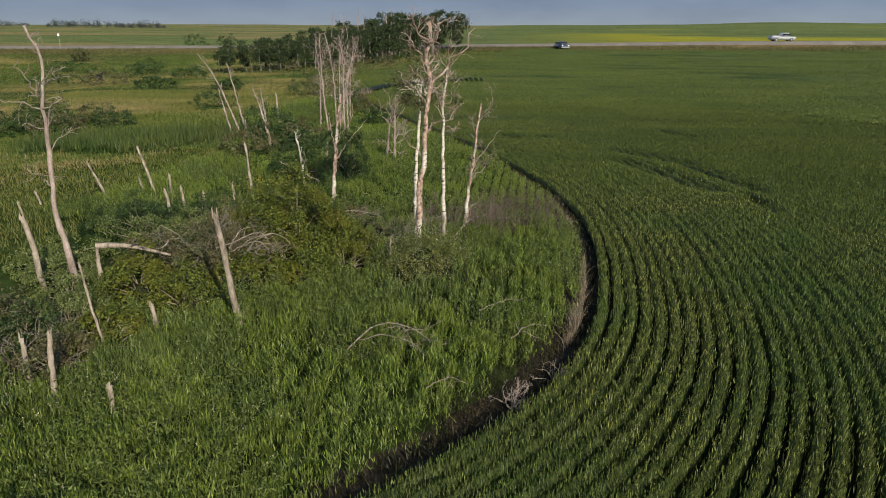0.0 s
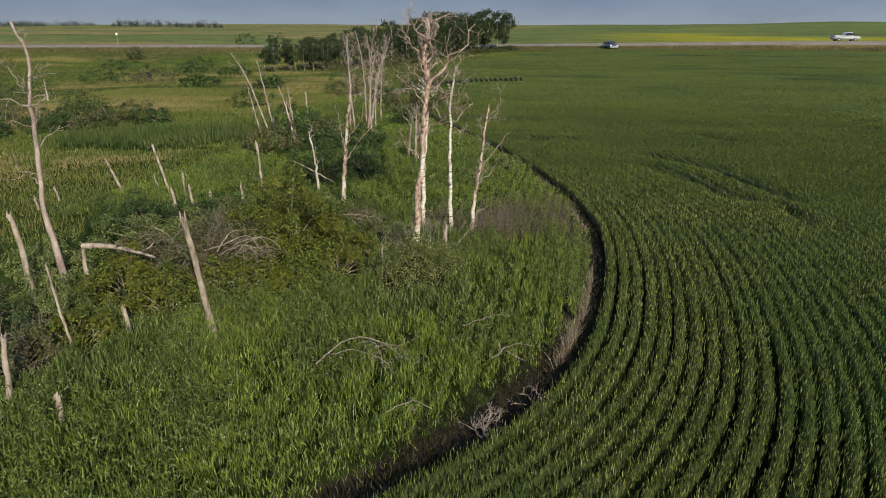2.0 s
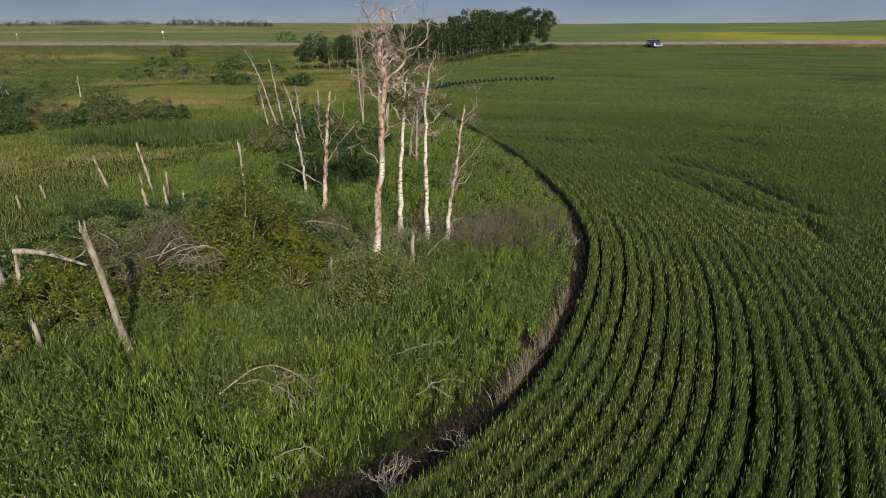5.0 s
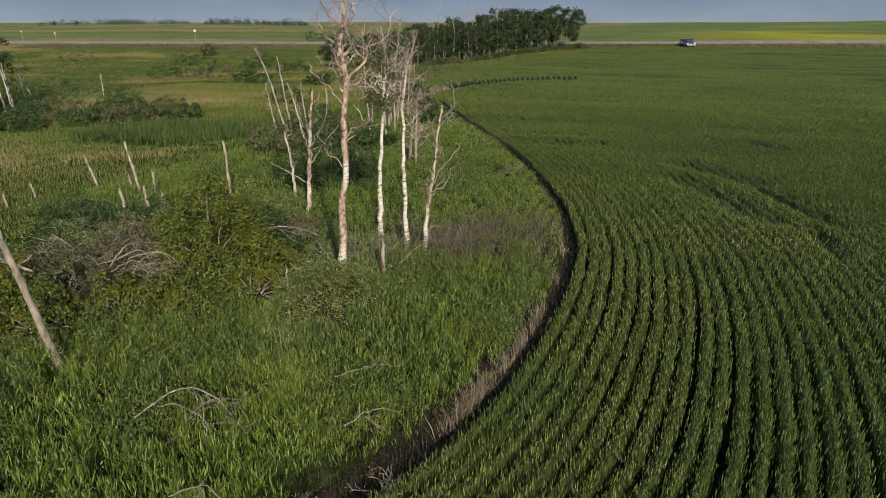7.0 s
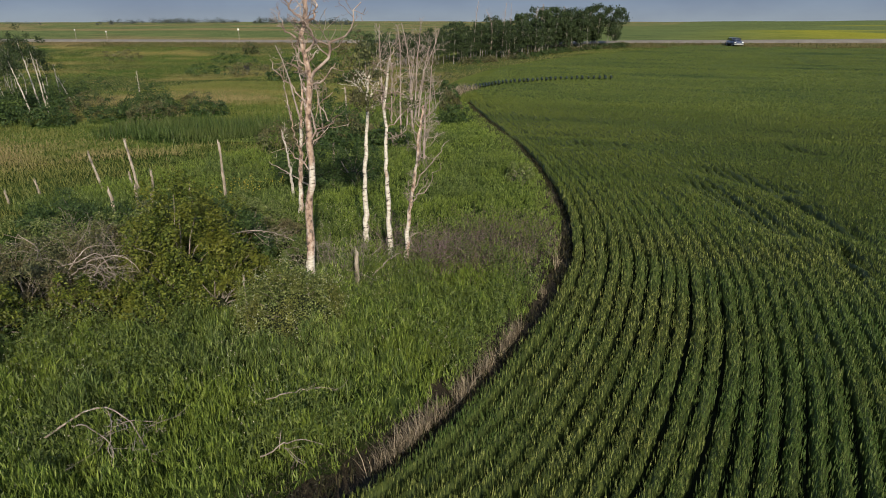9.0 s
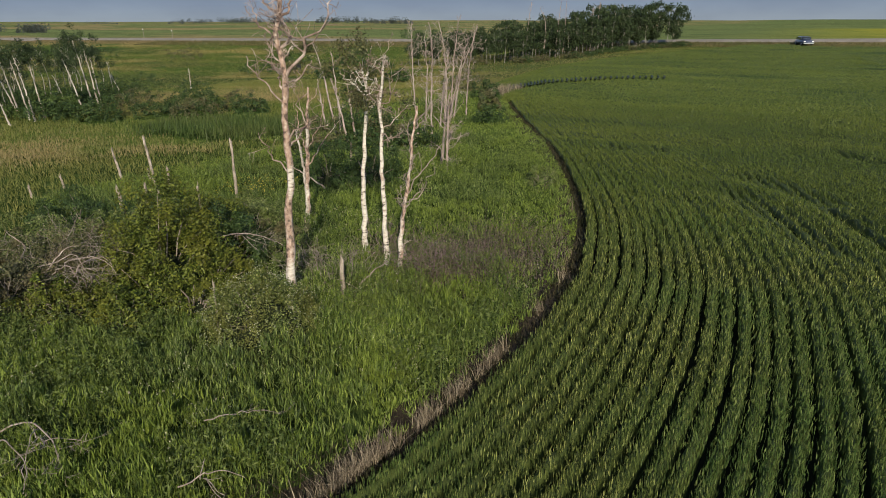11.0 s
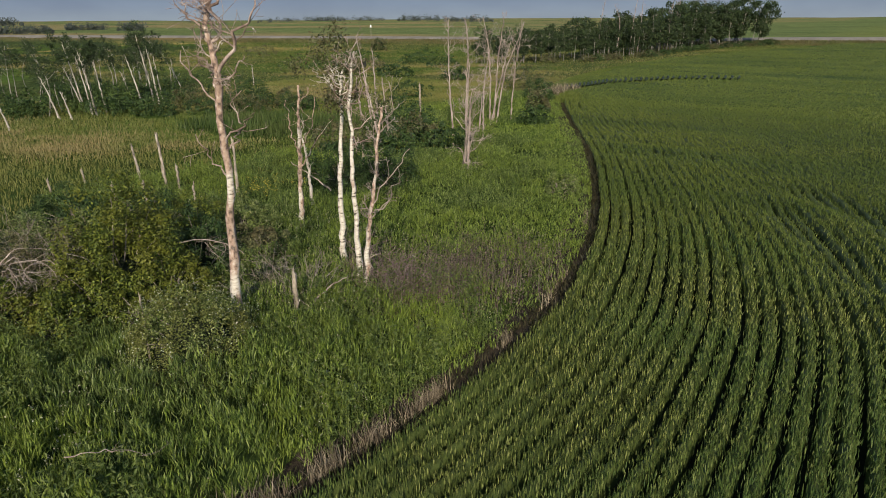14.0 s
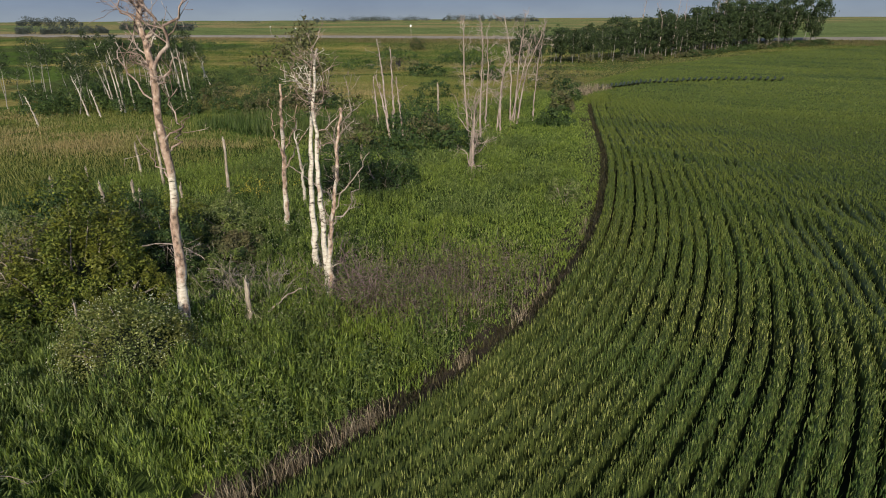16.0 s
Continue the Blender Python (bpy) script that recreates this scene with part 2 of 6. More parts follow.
def birch_material(name, peel_from, rise):
    """White bark with short dark cross marks, peeled to pink brown in patches, more so higher up."""
    m, nt, out, bsdf = nodes_of(name)
    tc = nt.nodes.new("ShaderNodeTexCoord")
    marks = noise_node(nt, 9.0, 3.0, tc.outputs["Object"], (1.0, 1.0, 2.6))
    mr = ramp_node(nt, [(0.33, (0.05, 0.042, 0.036)), (0.40, (0.34, 0.30, 0.25)), (0.55, (0.50, 0.46, 0.40)), (0.75, (0.58, 0.55, 0.49))])
    nt.links.new(marks.outputs[0], mr.inputs[0])
    peel = noise_node(nt, 3.2, 5.0, tc.outputs["Object"], (1.0, 1.0, 0.55))
    sep = nt.nodes.new("ShaderNodeSeparateXYZ")
    nt.links.new(tc.outputs["Object"], sep.inputs[0])
    add = nt.nodes.new("ShaderNodeMath")
    add.operation = "MULTIPLY_ADD"
    add.inputs[1].default_value = rise
    nt.links.new(sep.outputs["Z"], add.inputs[0])
    nt.links.new(peel.outputs[0], add.inputs[2])
    pr = ramp_node(nt, [(peel_from, (0, 0, 0)), (peel_from + 0.09, (1, 1, 1))])
    nt.links.new(add.outputs[0], pr.inputs[0])
    fine = noise_node(nt, 15.0, 5.0, tc.outputs["Object"], (1.0, 1.0, 0.75))
    br = ramp_node(nt, [(0.36, (0.085, 0.058, 0.046)), (0.47, (0.27, 0.185, 0.14)), (0.60, (0.36, 0.265, 0.21)), (0.70, (0.50, 0.42, 0.36))])
    nt.links.new(fine.outputs[0], br.inputs[0])
    nt.links.new(mix_node(nt, pr.outputs[0], mr.outputs[0], br.outputs[0]), bsdf.inputs["Base Color"])
    bsdf.inputs["Roughness"].default_value = 0.85
    b = nt.nodes.new("ShaderNodeBump")
    b.inputs["Strength"].default_value, b.inputs["Distance"].default_value = 0.5, 0.02
    nt.links.new(fine.outputs[0], b.inputs["Height"])
    nt.links.new(b.outputs[0], bsdf.inputs["Normal"])
    return m


def ground_material():
    m, nt, out, bsdf = nodes_of("ground_cover")
    at = nt.nodes.new("ShaderNodeAttribute")
    at.attribute_name = "cover"
    geo = nt.nodes.new("ShaderNodeNewGeometry")
    fine = noise_node(nt, 1.7, 8.0, geo.outputs["Position"])
    fr = ramp_node(nt, [(0.3, (0.55, 0.55, 0.5)), (0.7, (1.4, 1.4, 1.4))])
    nt.links.new(fine.outputs[0], fr.inputs[0])
    wide = noise_node(nt, 0.06, 5.0, geo.outputs["Position"], (1.0, 2.2, 1.0))
    wr = ramp_node(nt, [(0.35, (0.75, 0.8, 0.8)), (0.65, (1.25, 1.15, 1.1))])
    nt.links.new(wide.outputs[0], wr.inputs[0])
    c = mix_node(nt, 1.0, at.outputs["Color"], fr.outputs[0], "MULTIPLY")
    c = mix_node(nt, 1.0, c, wr.outputs[0], "MULTIPLY")
    nt.links.new(c, bsdf.inputs["Base Color"])
    bsdf.inputs["Roughness"].default_value = 1.0
    bsdf.inputs["Specular IOR Level"].default_value = 0.0
    b = nt.nodes.new("ShaderNodeBump")
    b.inputs["Strength"].default_value, b.inputs["Distance"].default_value = 0.7, 0.15
    nt.links.new(fine.outputs[0], b.inputs["Height"])
    nt.links.new(b.outputs[0], bsdf.inputs["Normal"])
    return m


MAT_GROUND = ground_material()
MAT_CROP = leaf_material("crop_leaf", (0.016, 0.024, 0.007), (0.084, 0.108, 0.024), (0.27, 0.285, 0.10), (0.060, 0.108, 0.029), 4.0)
MAT_CROP_FAR = leaf_material("far_crop_leaf", (0.066, 0.090, 0.018), (0.092, 0.118, 0.023), (0.130, 0.150, 0.036), (0.056, 0.086, 0.020), 7.0, stretch=(0.5, 1.7, 1.0))
# row cores: stem green darkened to give the shade between the blades
MAT_CROP_CORE = leaf_material("crop_core_shade", (0.026, 0.038, 0.009), (0.045, 0.062, 0.014), (0.06, 0.078, 0.02), None, 3.0, 0.1)
# headland tubes: the shade of the row gaps as a dark colour
MAT_GAPSHADE = leaf_material("row_gap_shade", (0.012, 0.020, 0.006), (0.022, 0.032, 0.009), (0.035, 0.046, 0.013), None, 3.0, 0.05)
MAT_GRASS = leaf_material("grass_blade", (0.024, 0.043, 0.008), (0.112, 0.164, 0.026), (0.25, 0.305, 0.076), (0.138, 0.180, 0.027), 1.6)
MAT_GRASS_COOL = leaf_material("grass_cool", (0.020, 0.036, 0.010), (0.094, 0.138, 0.033), (0.24, 0.285, 0.10), (0.066, 0.098, 0.023), 1.4)
MAT_SEDGE = leaf_material("sedge_blade", (0.072, 0.098, 0.020), (0.098, 0.126, 0.026), (0.130, 0.150, 0.038), (0.200, 0.172, 0.060), 7.0, stretch=(0.45, 1.2, 1.0))
MAT_CATTAIL = leaf_material("cattail_blade", (0.026, 0.046, 0.012), (0.046, 0.078, 0.020), (0.085, 0.12, 0.035), (0.08, 0.10, 0.03), 3.0)
MAT_VERGE = leaf_material("verge_blade", (0.055, 0.055, 0.02), (0.095, 0.085, 0.035), (0.14, 0.12, 0.055), (0.07, 0.09, 0.025), 9.0)
MAT_EDGE = leaf_material("edge_weed", (0.010, 0.012, 0.005), (0.028, 0.031, 0.012), (0.085, 0.072, 0.036), (0.032, 0.025, 0.014), 0.8)
MAT_TAN = leaf_material("dry_seed_head", (0.15, 0.12, 0.05), (0.20, 0.16, 0.07), (0.26, 0.21, 0.105), (0.13, 0.14, 0.04), 4.0)
MAT_STRAW = leaf_material("straw", (0.07, 0.055, 0.04), (0.165, 0.135, 0.10), (0.36, 0.30, 0.23), None, 2.0, 0.15, 0.8)
MAT_SEED = leaf_material("seed_fluff", (0.22, 0.20, 0.14), (0.34, 0.32, 0.24), (0.48, 0.46, 0.38), None, 1.0)
MAT_FORB = leaf_material("weed_leaf", (0.04, 0.066, 0.017), (0.095, 0.132, 0.030), (0.18, 0.21, 0.07), (0.085, 0.11, 0.03), 1.5)
MAT_PURPLE = leaf_material("withered_weed", (0.06, 0.04, 0.036), (0.115, 0.082, 0.074), (0.22, 0.175, 0.165), None, 1.0, 0.15)
MAT_SHRUB = leaf_material("shrub_leaf", (0.016, 0.028, 0.006), (0.074, 0.104, 0.015), (0.185, 0.205, 0.036), (0.125, 0.125, 0.016), 0.7)
MAT_SILVER = leaf_material("silvery_leaf", (0.045, 0.068, 0.016), (0.105, 0.138, 0.038), (0.27, 0.285, 0.14), (0.11, 0.14, 0.03), 0.5)
MAT_DOME = leaf_material("pale_edged_leaf", (0.030, 0.046, 0.011), (0.098, 0.132, 0.028), (0.28, 0.295, 0.12), (0.12, 0.115, 0.026), 0.4)
MAT_DARKLEAF = leaf_material("dark_leaf", (0.022, 0.042, 0.014), (0.04, 0.07, 0.02), (0.07, 0.105, 0.03), None, 1.0)
MAT_ASPEN = leaf_material("aspen_leaf", (0.016, 0.029, 0.012), (0.033, 0.053, 0.020), (0.068, 0.092, 0.036), None, 2.0)
# near-black green for the bushes' inner shells: their inner shade as colour
MAT_INNER = rough_material("inner_shade", [(0.3, (0.010, 0.014, 0.006)), (0.7, (0.03, 0.038, 0.014))], 14.0, 1.0, 0.8)
# far trees: leaf green shifted to blue-grey, haze put into the base colour
MAT_FARTREE = leaf_material("haze_tinted_leaf", (0.050, 0.062, 0.060), (0.058, 0.071, 0.068), (0.066, 0.08, 0.076), None, 9.0, 0.1)
MAT_OLIVE = leaf_material("olive_leaf", (0.035, 0.042, 0.018), (0.085, 0.095, 0.040), (0.165, 0.165, 0.08), (0.11, 0.085, 0.045), 0.6)
MAT_WILLOW = leaf_material("willow_leaf", (0.03, 0.052, 0.014), (0.06, 0.095, 0.024), (0.11, 0.15, 0.04), None, 1.0)
MAT_TWIG = rough_material("grey_twig", [(0.3, (0.11, 0.09, 0.075)), (0.7, (0.30, 0.255, 0.215))], 4.0)
MAT_PURPLETWIG = rough_material("purple_twig", [(0.3, (0.12, 0.08, 0.08)), (0.7, (0.25, 0.18, 0.18))], 4.0)
MAT_DEADWOOD = rough_material("dead_wood", [(0.3, (0.10, 0.085, 0.068)), (0.5, (0.25, 0.21, 0.165)), (0.72, (0.38, 0.33, 0.275))], 9.0, 0.9, 0.6, (1.0, 1.0, 0.35))
MAT_BIRCH = birch_material("birch_bark", 0.60, 0.02)
MAT_PINKBIRCH = birch_material("peeling_birch_bark", 0.50, 0.055)
MAT_PALE = rough_material("pale_bark", [(0.3, (0.22, 0.19, 0.16)), (0.55, (0.42, 0.38, 0.33)), (0.75, (0.55, 0.51, 0.46))], 3.0, 0.9, 0.4, (1.0, 1.0, 0.4))
MAT_CLUMP = rough_material("pinkish_bare_bark", [(0.3, (0.17, 0.13, 0.115)), (0.55, (0.31, 0.25, 0.22)), (0.75, (0.44, 0.38, 0.34))], 5.0, 0.9, 0.4, (1.0, 1.0, 0.4))
MAT_GREYLIMB = rough_material("grey_limb", [(0.3, (0.15, 0.12, 0.10)), (0.55, (0.27, 0.225, 0.19)), (0.75, (0.40, 0.35, 0.31))], 6.0, 0.9, 0.4)
MAT_REDLIMB = rough_material("reddish_limb", [(0.3, (0.11, 0.075, 0.062)), (0.5, (0.27, 0.20, 0.17)), (0.70, (0.48, 0.41, 0.365))], 4.0, 0.9, 0.4)
MAT_ASPENBARK = rough_material("aspen_bark", [(0.3, (0.13, 0.115, 0.10)), (0.6, (0.30, 0.28, 0.245)), (0.8, (0.46, 0.43, 0.39))], 1.5, 0.9, 0.3)
MAT_SOIL = rough_material("dark_soil", [(0.3, (0.016, 0.012, 0.008)), (0.7, (0.046, 0.036, 0.024))], 5.0, 1.0, 0.8)
MAT_ROAD = rough_material("gravel_road", [(0.3, (0.145, 0.128, 0.112)), (0.7, (0.21, 0.19, 0.165))], 0.4)

# ---- plan: the crop's edge and the lie of the land ----
EDGE = [(-7.1, 0.6), (-4.25, 3.1), (-1.81, 5.63), (-0.66, 6.85), (0.36, 8.2), (1.12, 9.8), (1.55, 11.5), (1.77, 13.5), (1.83, 15.2), (1.72, 17.5), (1.45, 19.0),
        (0.95, 21.0), (0.28, 23.0), (-0.5, 25.0), (-1.35, 27.0), (-3.2, 31.0), (-5.35, 35.0), (-8.6, 41.0), (-11.2, 46.0), (-13.6, 51.2), (-16.5, 58.5), (-18.4, 68.0),
        (-19.7, 81.0), (-18.5, 95.0), (-14.2, 110.0), (-9.0, 124.0), (-4.0, 142.0)]
EDGE_LINE = bend([(x, y, 0) for x, y in EDGE], 700)[:, :2]
EDGE_TAN = np.gradient(EDGE_LINE, axis=0)
EDGE_TAN /= np.linalg.norm(EDGE_TAN, axis=1)[:, None]
EDGE_OUT = np.stack([EDGE_TAN[:, 1], -EDGE_TAN[:, 0]], -1)


def offset_of(x, y):
    """How far a place lies inside the crop (negative: outside), and the index along its edge."""
    x, y = np.atleast_1d(np.asarray(x, float)), np.atleast_1d(np.asarray(y, float))
    off, idx = np.zeros(len(x)), np.zeros(len(x), int)
    for s in range(0, len(x), 20000):
        d = (x[s:s + 20000, None] - EDGE_LINE[None, :, 0]) ** 2 + (y[s:s + 20000, None] - EDGE_LINE[None, :, 1]) ** 2
        i = d.argmin(1)
        idx[s:s + 20000] = i
        side = (x[s:s + 20000] - EDGE_LINE[i, 0]) * EDGE_OUT[i, 0] + (y[s:s + 20000] - EDGE_LINE[i, 1]) * EDGE_OUT[i, 1]
        off[s:s + 20000] = np.sqrt(d[np.arange(len(i)), i]) * np.where(side >= 0, 1, -1)
    return off, idx


def road_y(x):
    return 152.0 + 0.17 * np.asarray(x, float)


def land(x, y):
    """The ground's height."""
    x, y = np.asarray(x, float), np.asarray(y, float)
    z = -0.25 * np.maximum(ramp(-x, 3.0, 9.0) * ramp(y, 12.0, 24.0), ramp(y, 20.0, 50.0)) * (1 - ramp(y, 90, 140)) - 0.55 * ramp(-x, 12.0, 30.0) * (1 - 0.5 * ramp(y, 100, 140))
    z = z - 0.8 * ramp(-x, 35.0, 60.0) * (1 - ramp(y - road_y(x), -35, -8))
    z = z + 0.10 * (fbm(x, y, 6.0, 11) - 0.5) * (1 - ramp(np.hypot(x, y), 60, 140))
    far = np.hypot(x, y)
    z = z + (0.9 + 0.7 * ramp(x, -20, 60)) * np.exp(-((y - road_y(x)) / 7.0) ** 2)
    az = np.degrees(np.arctan2(x, y))
    roll = 14.0 * (fbm(az, far * 0.004, 9.0, 5) - 0.45) * ramp(far, 400, 1600)
    z = z + roll + 7.0 * ramp(az, -4, 24) * ramp(far, 300, 1500) * (np.abs(az) < 90) - 4.0 * np.exp(-((az + 14) / 16.0) ** 2) * ramp(far, 300, 1500)
    return z


def gz(x, y):
    return float(land(np.array([x]), np.array([y]))[0])


def make_ground():
    az = np.concatenate([np.arange(-92, 40, 0.5), np.arange(40, 268, 6.0)])
    rad = np.concatenate([np.linspace(0.02, 60, 75), np.linspace(61.5, 215, 80), 215 * (4800 / 215.0) ** np.linspace(0.02, 1, 45)])
    a, r = np.meshgrid(np.radians(az), rad, indexing="ij")
    x, y = (np.sin(a) * r).ravel(), (np.cos(a) * r).ravel()
    na, nr = len(az), len(rad)
    i, j = np.meshgrid(np.arange(na), np.arange(nr - 1), indexing="ij")
    k = (i + 1) % na
    q = np.stack([i * nr + j, i * nr + j + 1, k * nr + j + 1, k * nr + j], -1).reshape(-1, 4)
    me = build_mesh("ground", np.stack([x, y, land(x, y)], -1), None, q, MAT_GROUND, True)
    off, _ = offset_of(x, y)
    far = np.hypot(x, y)
    green = np.array([0.060, 0.095, 0.024])
    col = np.ones((len(x), 3)) * np.array([0.035, 0.055, 0.016])
    col = np.where((ramp(far, 22, 45) > 0.5)[:, None], green, col)
    t = ramp(fbm(x, y * 1.6, 14.0, 21), 0.50, 0.62) * ramp(far, 30, 60) * ramp(-x, 8, 20)
    col = col * (1 - t[:, None]) + np.array([0.19, 0.165, 0.06]) * t[:, None]
    t = ramp(fbm(x, y * 1.5, 22.0, 33), 0.52, 0.62) * ramp(far, 45, 80) * ramp(-x, 8, 20)
    col = col * (1 - t[:, None]) + np.array([0.055, 0.075, 0.028]) * t[:, None]
    col = np.where((np.abs(off + 0.1) < 0.55)[:, None] & (y < 40)[:, None], np.array([0.032, 0.026, 0.018]), col)
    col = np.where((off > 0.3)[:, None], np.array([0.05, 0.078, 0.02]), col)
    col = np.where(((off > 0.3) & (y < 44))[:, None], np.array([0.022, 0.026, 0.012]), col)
    beyond = y - road_y(x)
    t = ramp(np.abs(beyond), 16, 5) * (np.abs(x) < 600)
    col = col * (1 - t[:, None]) + np.array([0.12, 0.10, 0.05]) * t[:, None]
    # green of the distant fields, its blue raised to paint in some haze
    lush_hazed = np.array([0.104, 0.134, 0.054]) * (0.8 + 0.5 * fbm(x, y * 4, 160.0, 41)[:, None])
    canola = np.array([0.24, 0.24, 0.035])
    yel = ramp(fbm(x * 0.35, y, 70.0, 47), 0.50, 0.60) * ramp(x, -20, 60) * ramp(beyond, 30, 60) * (1 - ramp(beyond, 420, 700))
    f = lush_hazed * (1 - yel[:, None]) + canola * yel[:, None]
    dry = ramp(fbm(x, y * 2.0, 90.0, 51), 0.48, 0.58) * ramp(-x, 60, 140)
    f = f * (1 - dry[:, None]) + np.array([0.20, 0.17, 0.085]) * dry[:, None]
    t = ramp(beyond, 8, 16)
    col = col * (1 - t[:, None]) + f * t[:, None]
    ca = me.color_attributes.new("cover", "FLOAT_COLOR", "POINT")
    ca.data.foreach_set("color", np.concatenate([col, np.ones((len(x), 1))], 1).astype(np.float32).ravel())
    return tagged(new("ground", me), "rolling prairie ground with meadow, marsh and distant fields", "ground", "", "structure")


make_ground()


def make_cloud_bank():
    """The blue-grey cloud that stands round the whole horizon."""
    a = np.radians(np.arange(0, 360, 3.0))
    zs = np.array([-60.0, 60, 200, 450, 800, 1150])
    v = np.stack([np.stack([4650 * np.cos(a), 4650 * np.sin(a), np.full(len(a), z)], -1) for z in zs], 1)
    n, k = len(a), len(zs)
    i, j = np.meshgrid(np.arange(n), np.arange(k - 1), indexing="ij")
    q = np.stack([i * k + j, ((i + 1) % n) * k + j, ((i + 1) % n) * k + j + 1, i * k + j + 1], -1).reshape(-1, 4)
    m = bpy.data.materials.new("cloud_bank")
    m.use_nodes = True
    nt = m.node_tree
    nt.nodes.clear()
    out, em = nt.nodes.new("ShaderNodeOutputMaterial"), nt.nodes.new("ShaderNodeEmission")
    geo, sep = nt.nodes.new("ShaderNodeNewGeometry"), nt.nodes.new("ShaderNodeSeparateXYZ")
    nt.links.new(geo.outputs["Position"], sep.inputs[0])
    mr = nt.nodes.new("ShaderNodeMapRange")
    mr.inputs["From Min"].default_value, mr.inputs["From Max"].default_value = 0.0, 400.0
    nt.links.new(sep.outputs["Z"], mr.inputs["Value"])
    cr = ramp_node(nt, [(0.0, (0.285, 0.335, 0.390)), (0.30, (0.225, 0.285, 0.380)), (1.0, (0.185, 0.250, 0.370))])
    nt.links.new(mr.outputs[0], cr.inputs[0])
    soft = noise_node(nt, 0.0016, 4.0, geo.outputs["Position"], (1.0, 1.0, 3.0))
    sr = ramp_node(nt, [(0.3, (0.9, 0.9, 0.92)), (0.7, (1.1, 1.1, 1.08))])
    nt.links.new(soft.outputs[0], sr.inputs[0])
    nt.links.new(mix_node(nt, 1.0, cr.outputs[0], sr.outputs[0], "MULTIPLY"), em.inputs[0])
    nt.links.new(em.outputs[0], out.inputs[0])
    ob = stuff("backdrop", build_mesh("backdrop", v.reshape(-1, 3), None, q, m, True), None, "blue-grey cloud bank along the horizon", "sky", "structure")
    ob.visible_shadow = False


make_cloud_bank()


def make_road():
    xs = np.concatenate([np.linspace(-1500, -200, 30), np.linspace(-190, 190, 60), np.linspace(200, 1500, 30)])
    h = Heap()
    v = []
    for s, dz in ((-4.7, -0.7), (-2.9, 0.14), (2.9, 0.14), (4.7, -0.7)):
        y = road_y(xs) + s
        base = land(xs, road_y(xs))
        v.append(np.stack([xs, y, base + dz], -1))
    v = np.stack(v, 1)
    n = len(xs)
    i, j = np.meshgrid(np.arange(n - 1), np.arange(3), indexing="ij")
    q = np.stack([i * 4 + j, (i + 1) * 4 + j, (i + 1) * 4 + j + 1, i * 4 + j + 1], -1).reshape(-1, 4)
    h.add(v.reshape(-1, 3), None, q)
    stuff("road", h, MAT_ROAD, "pale grey highway on a low bank across the prairie", "road", "structure")


make_road()

# ---- crop ----
HUB = np.array([3.0, 5.0])
ROW = 0.265


# streaks of crop laid by the wind: from, to, half width
LODGED = [(4.1, 28.4, 6.1, 26.1, 0.55), (3.9, 26.0, 5.9, 21.5, 0.5), (6.1, 25.4, 7.6, 21.5, 0.28), (7.0, 20.6, 7.2, 19.0, 0.2), (7.2, 33.7, 7.9, 33.0, 0.3), (15.8, 43.2, 17.1, 41.8, 0.5), (0.5, 32.2, 0.9, 31.7, 0.25), (-1.2, 31.9, -0.6, 31.5, 0.25), (13.1, 116.4, 14.8, 96.5, 1.2), (17.2, 81.6, 24.4, 78.0, 1.0), (19.4, 77.2, 27.0, 70.5, 0.9), (7.0, 34.3, 7.5, 33.6, 0.25), (2.1, 36.4, 2.6, 35.6, 0.25)]


def top_at(x, y):
    """The crop's height: lower where wind has laid it."""
    lodged = ramp(fbm(x * 0.7 + y * 0.15, y * 1.6, 5.5, 61), 0.60, 0.72) * ramp(np.hypot(x - 2, y), 16, 26)
    return 0.37 + 0.05 * (fbm(x, y, 2.5, 63) - 0.5) - 0.07 * lodged - 0.22 * laid(x, y)


def laid(x, y):
    """Hollows and streaks where wind has laid the crop flat: 1 is flat."""
    dip = 0.0
    for ax, ay, bx, by, w in LODGED:
        ln = (bx - ax) ** 2 + (by - ay) ** 2
        f = np.clip(((x - ax) * (bx - ax) + (y - ay) * (by - ay)) / ln, 0, 1)
        d = np.hypot(x - ax - f * (bx - ax), y - ay - f * (by - ay))
        dip = np.maximum(dip, np.exp(-(d / w) ** 2) * (0.5 + 1.1 * fbm(x, y, 0.8, 67)))
    streak = ramp(fbm(x * 0.45 + y * 0.2, y * 1.3, 7.0, 69), 0.53, 0.60) * ramp(y, 50, 75) * ramp(x, -10, 15)
    return np.minimum(np.maximum(dip, 0.9 * streak), 1.0)


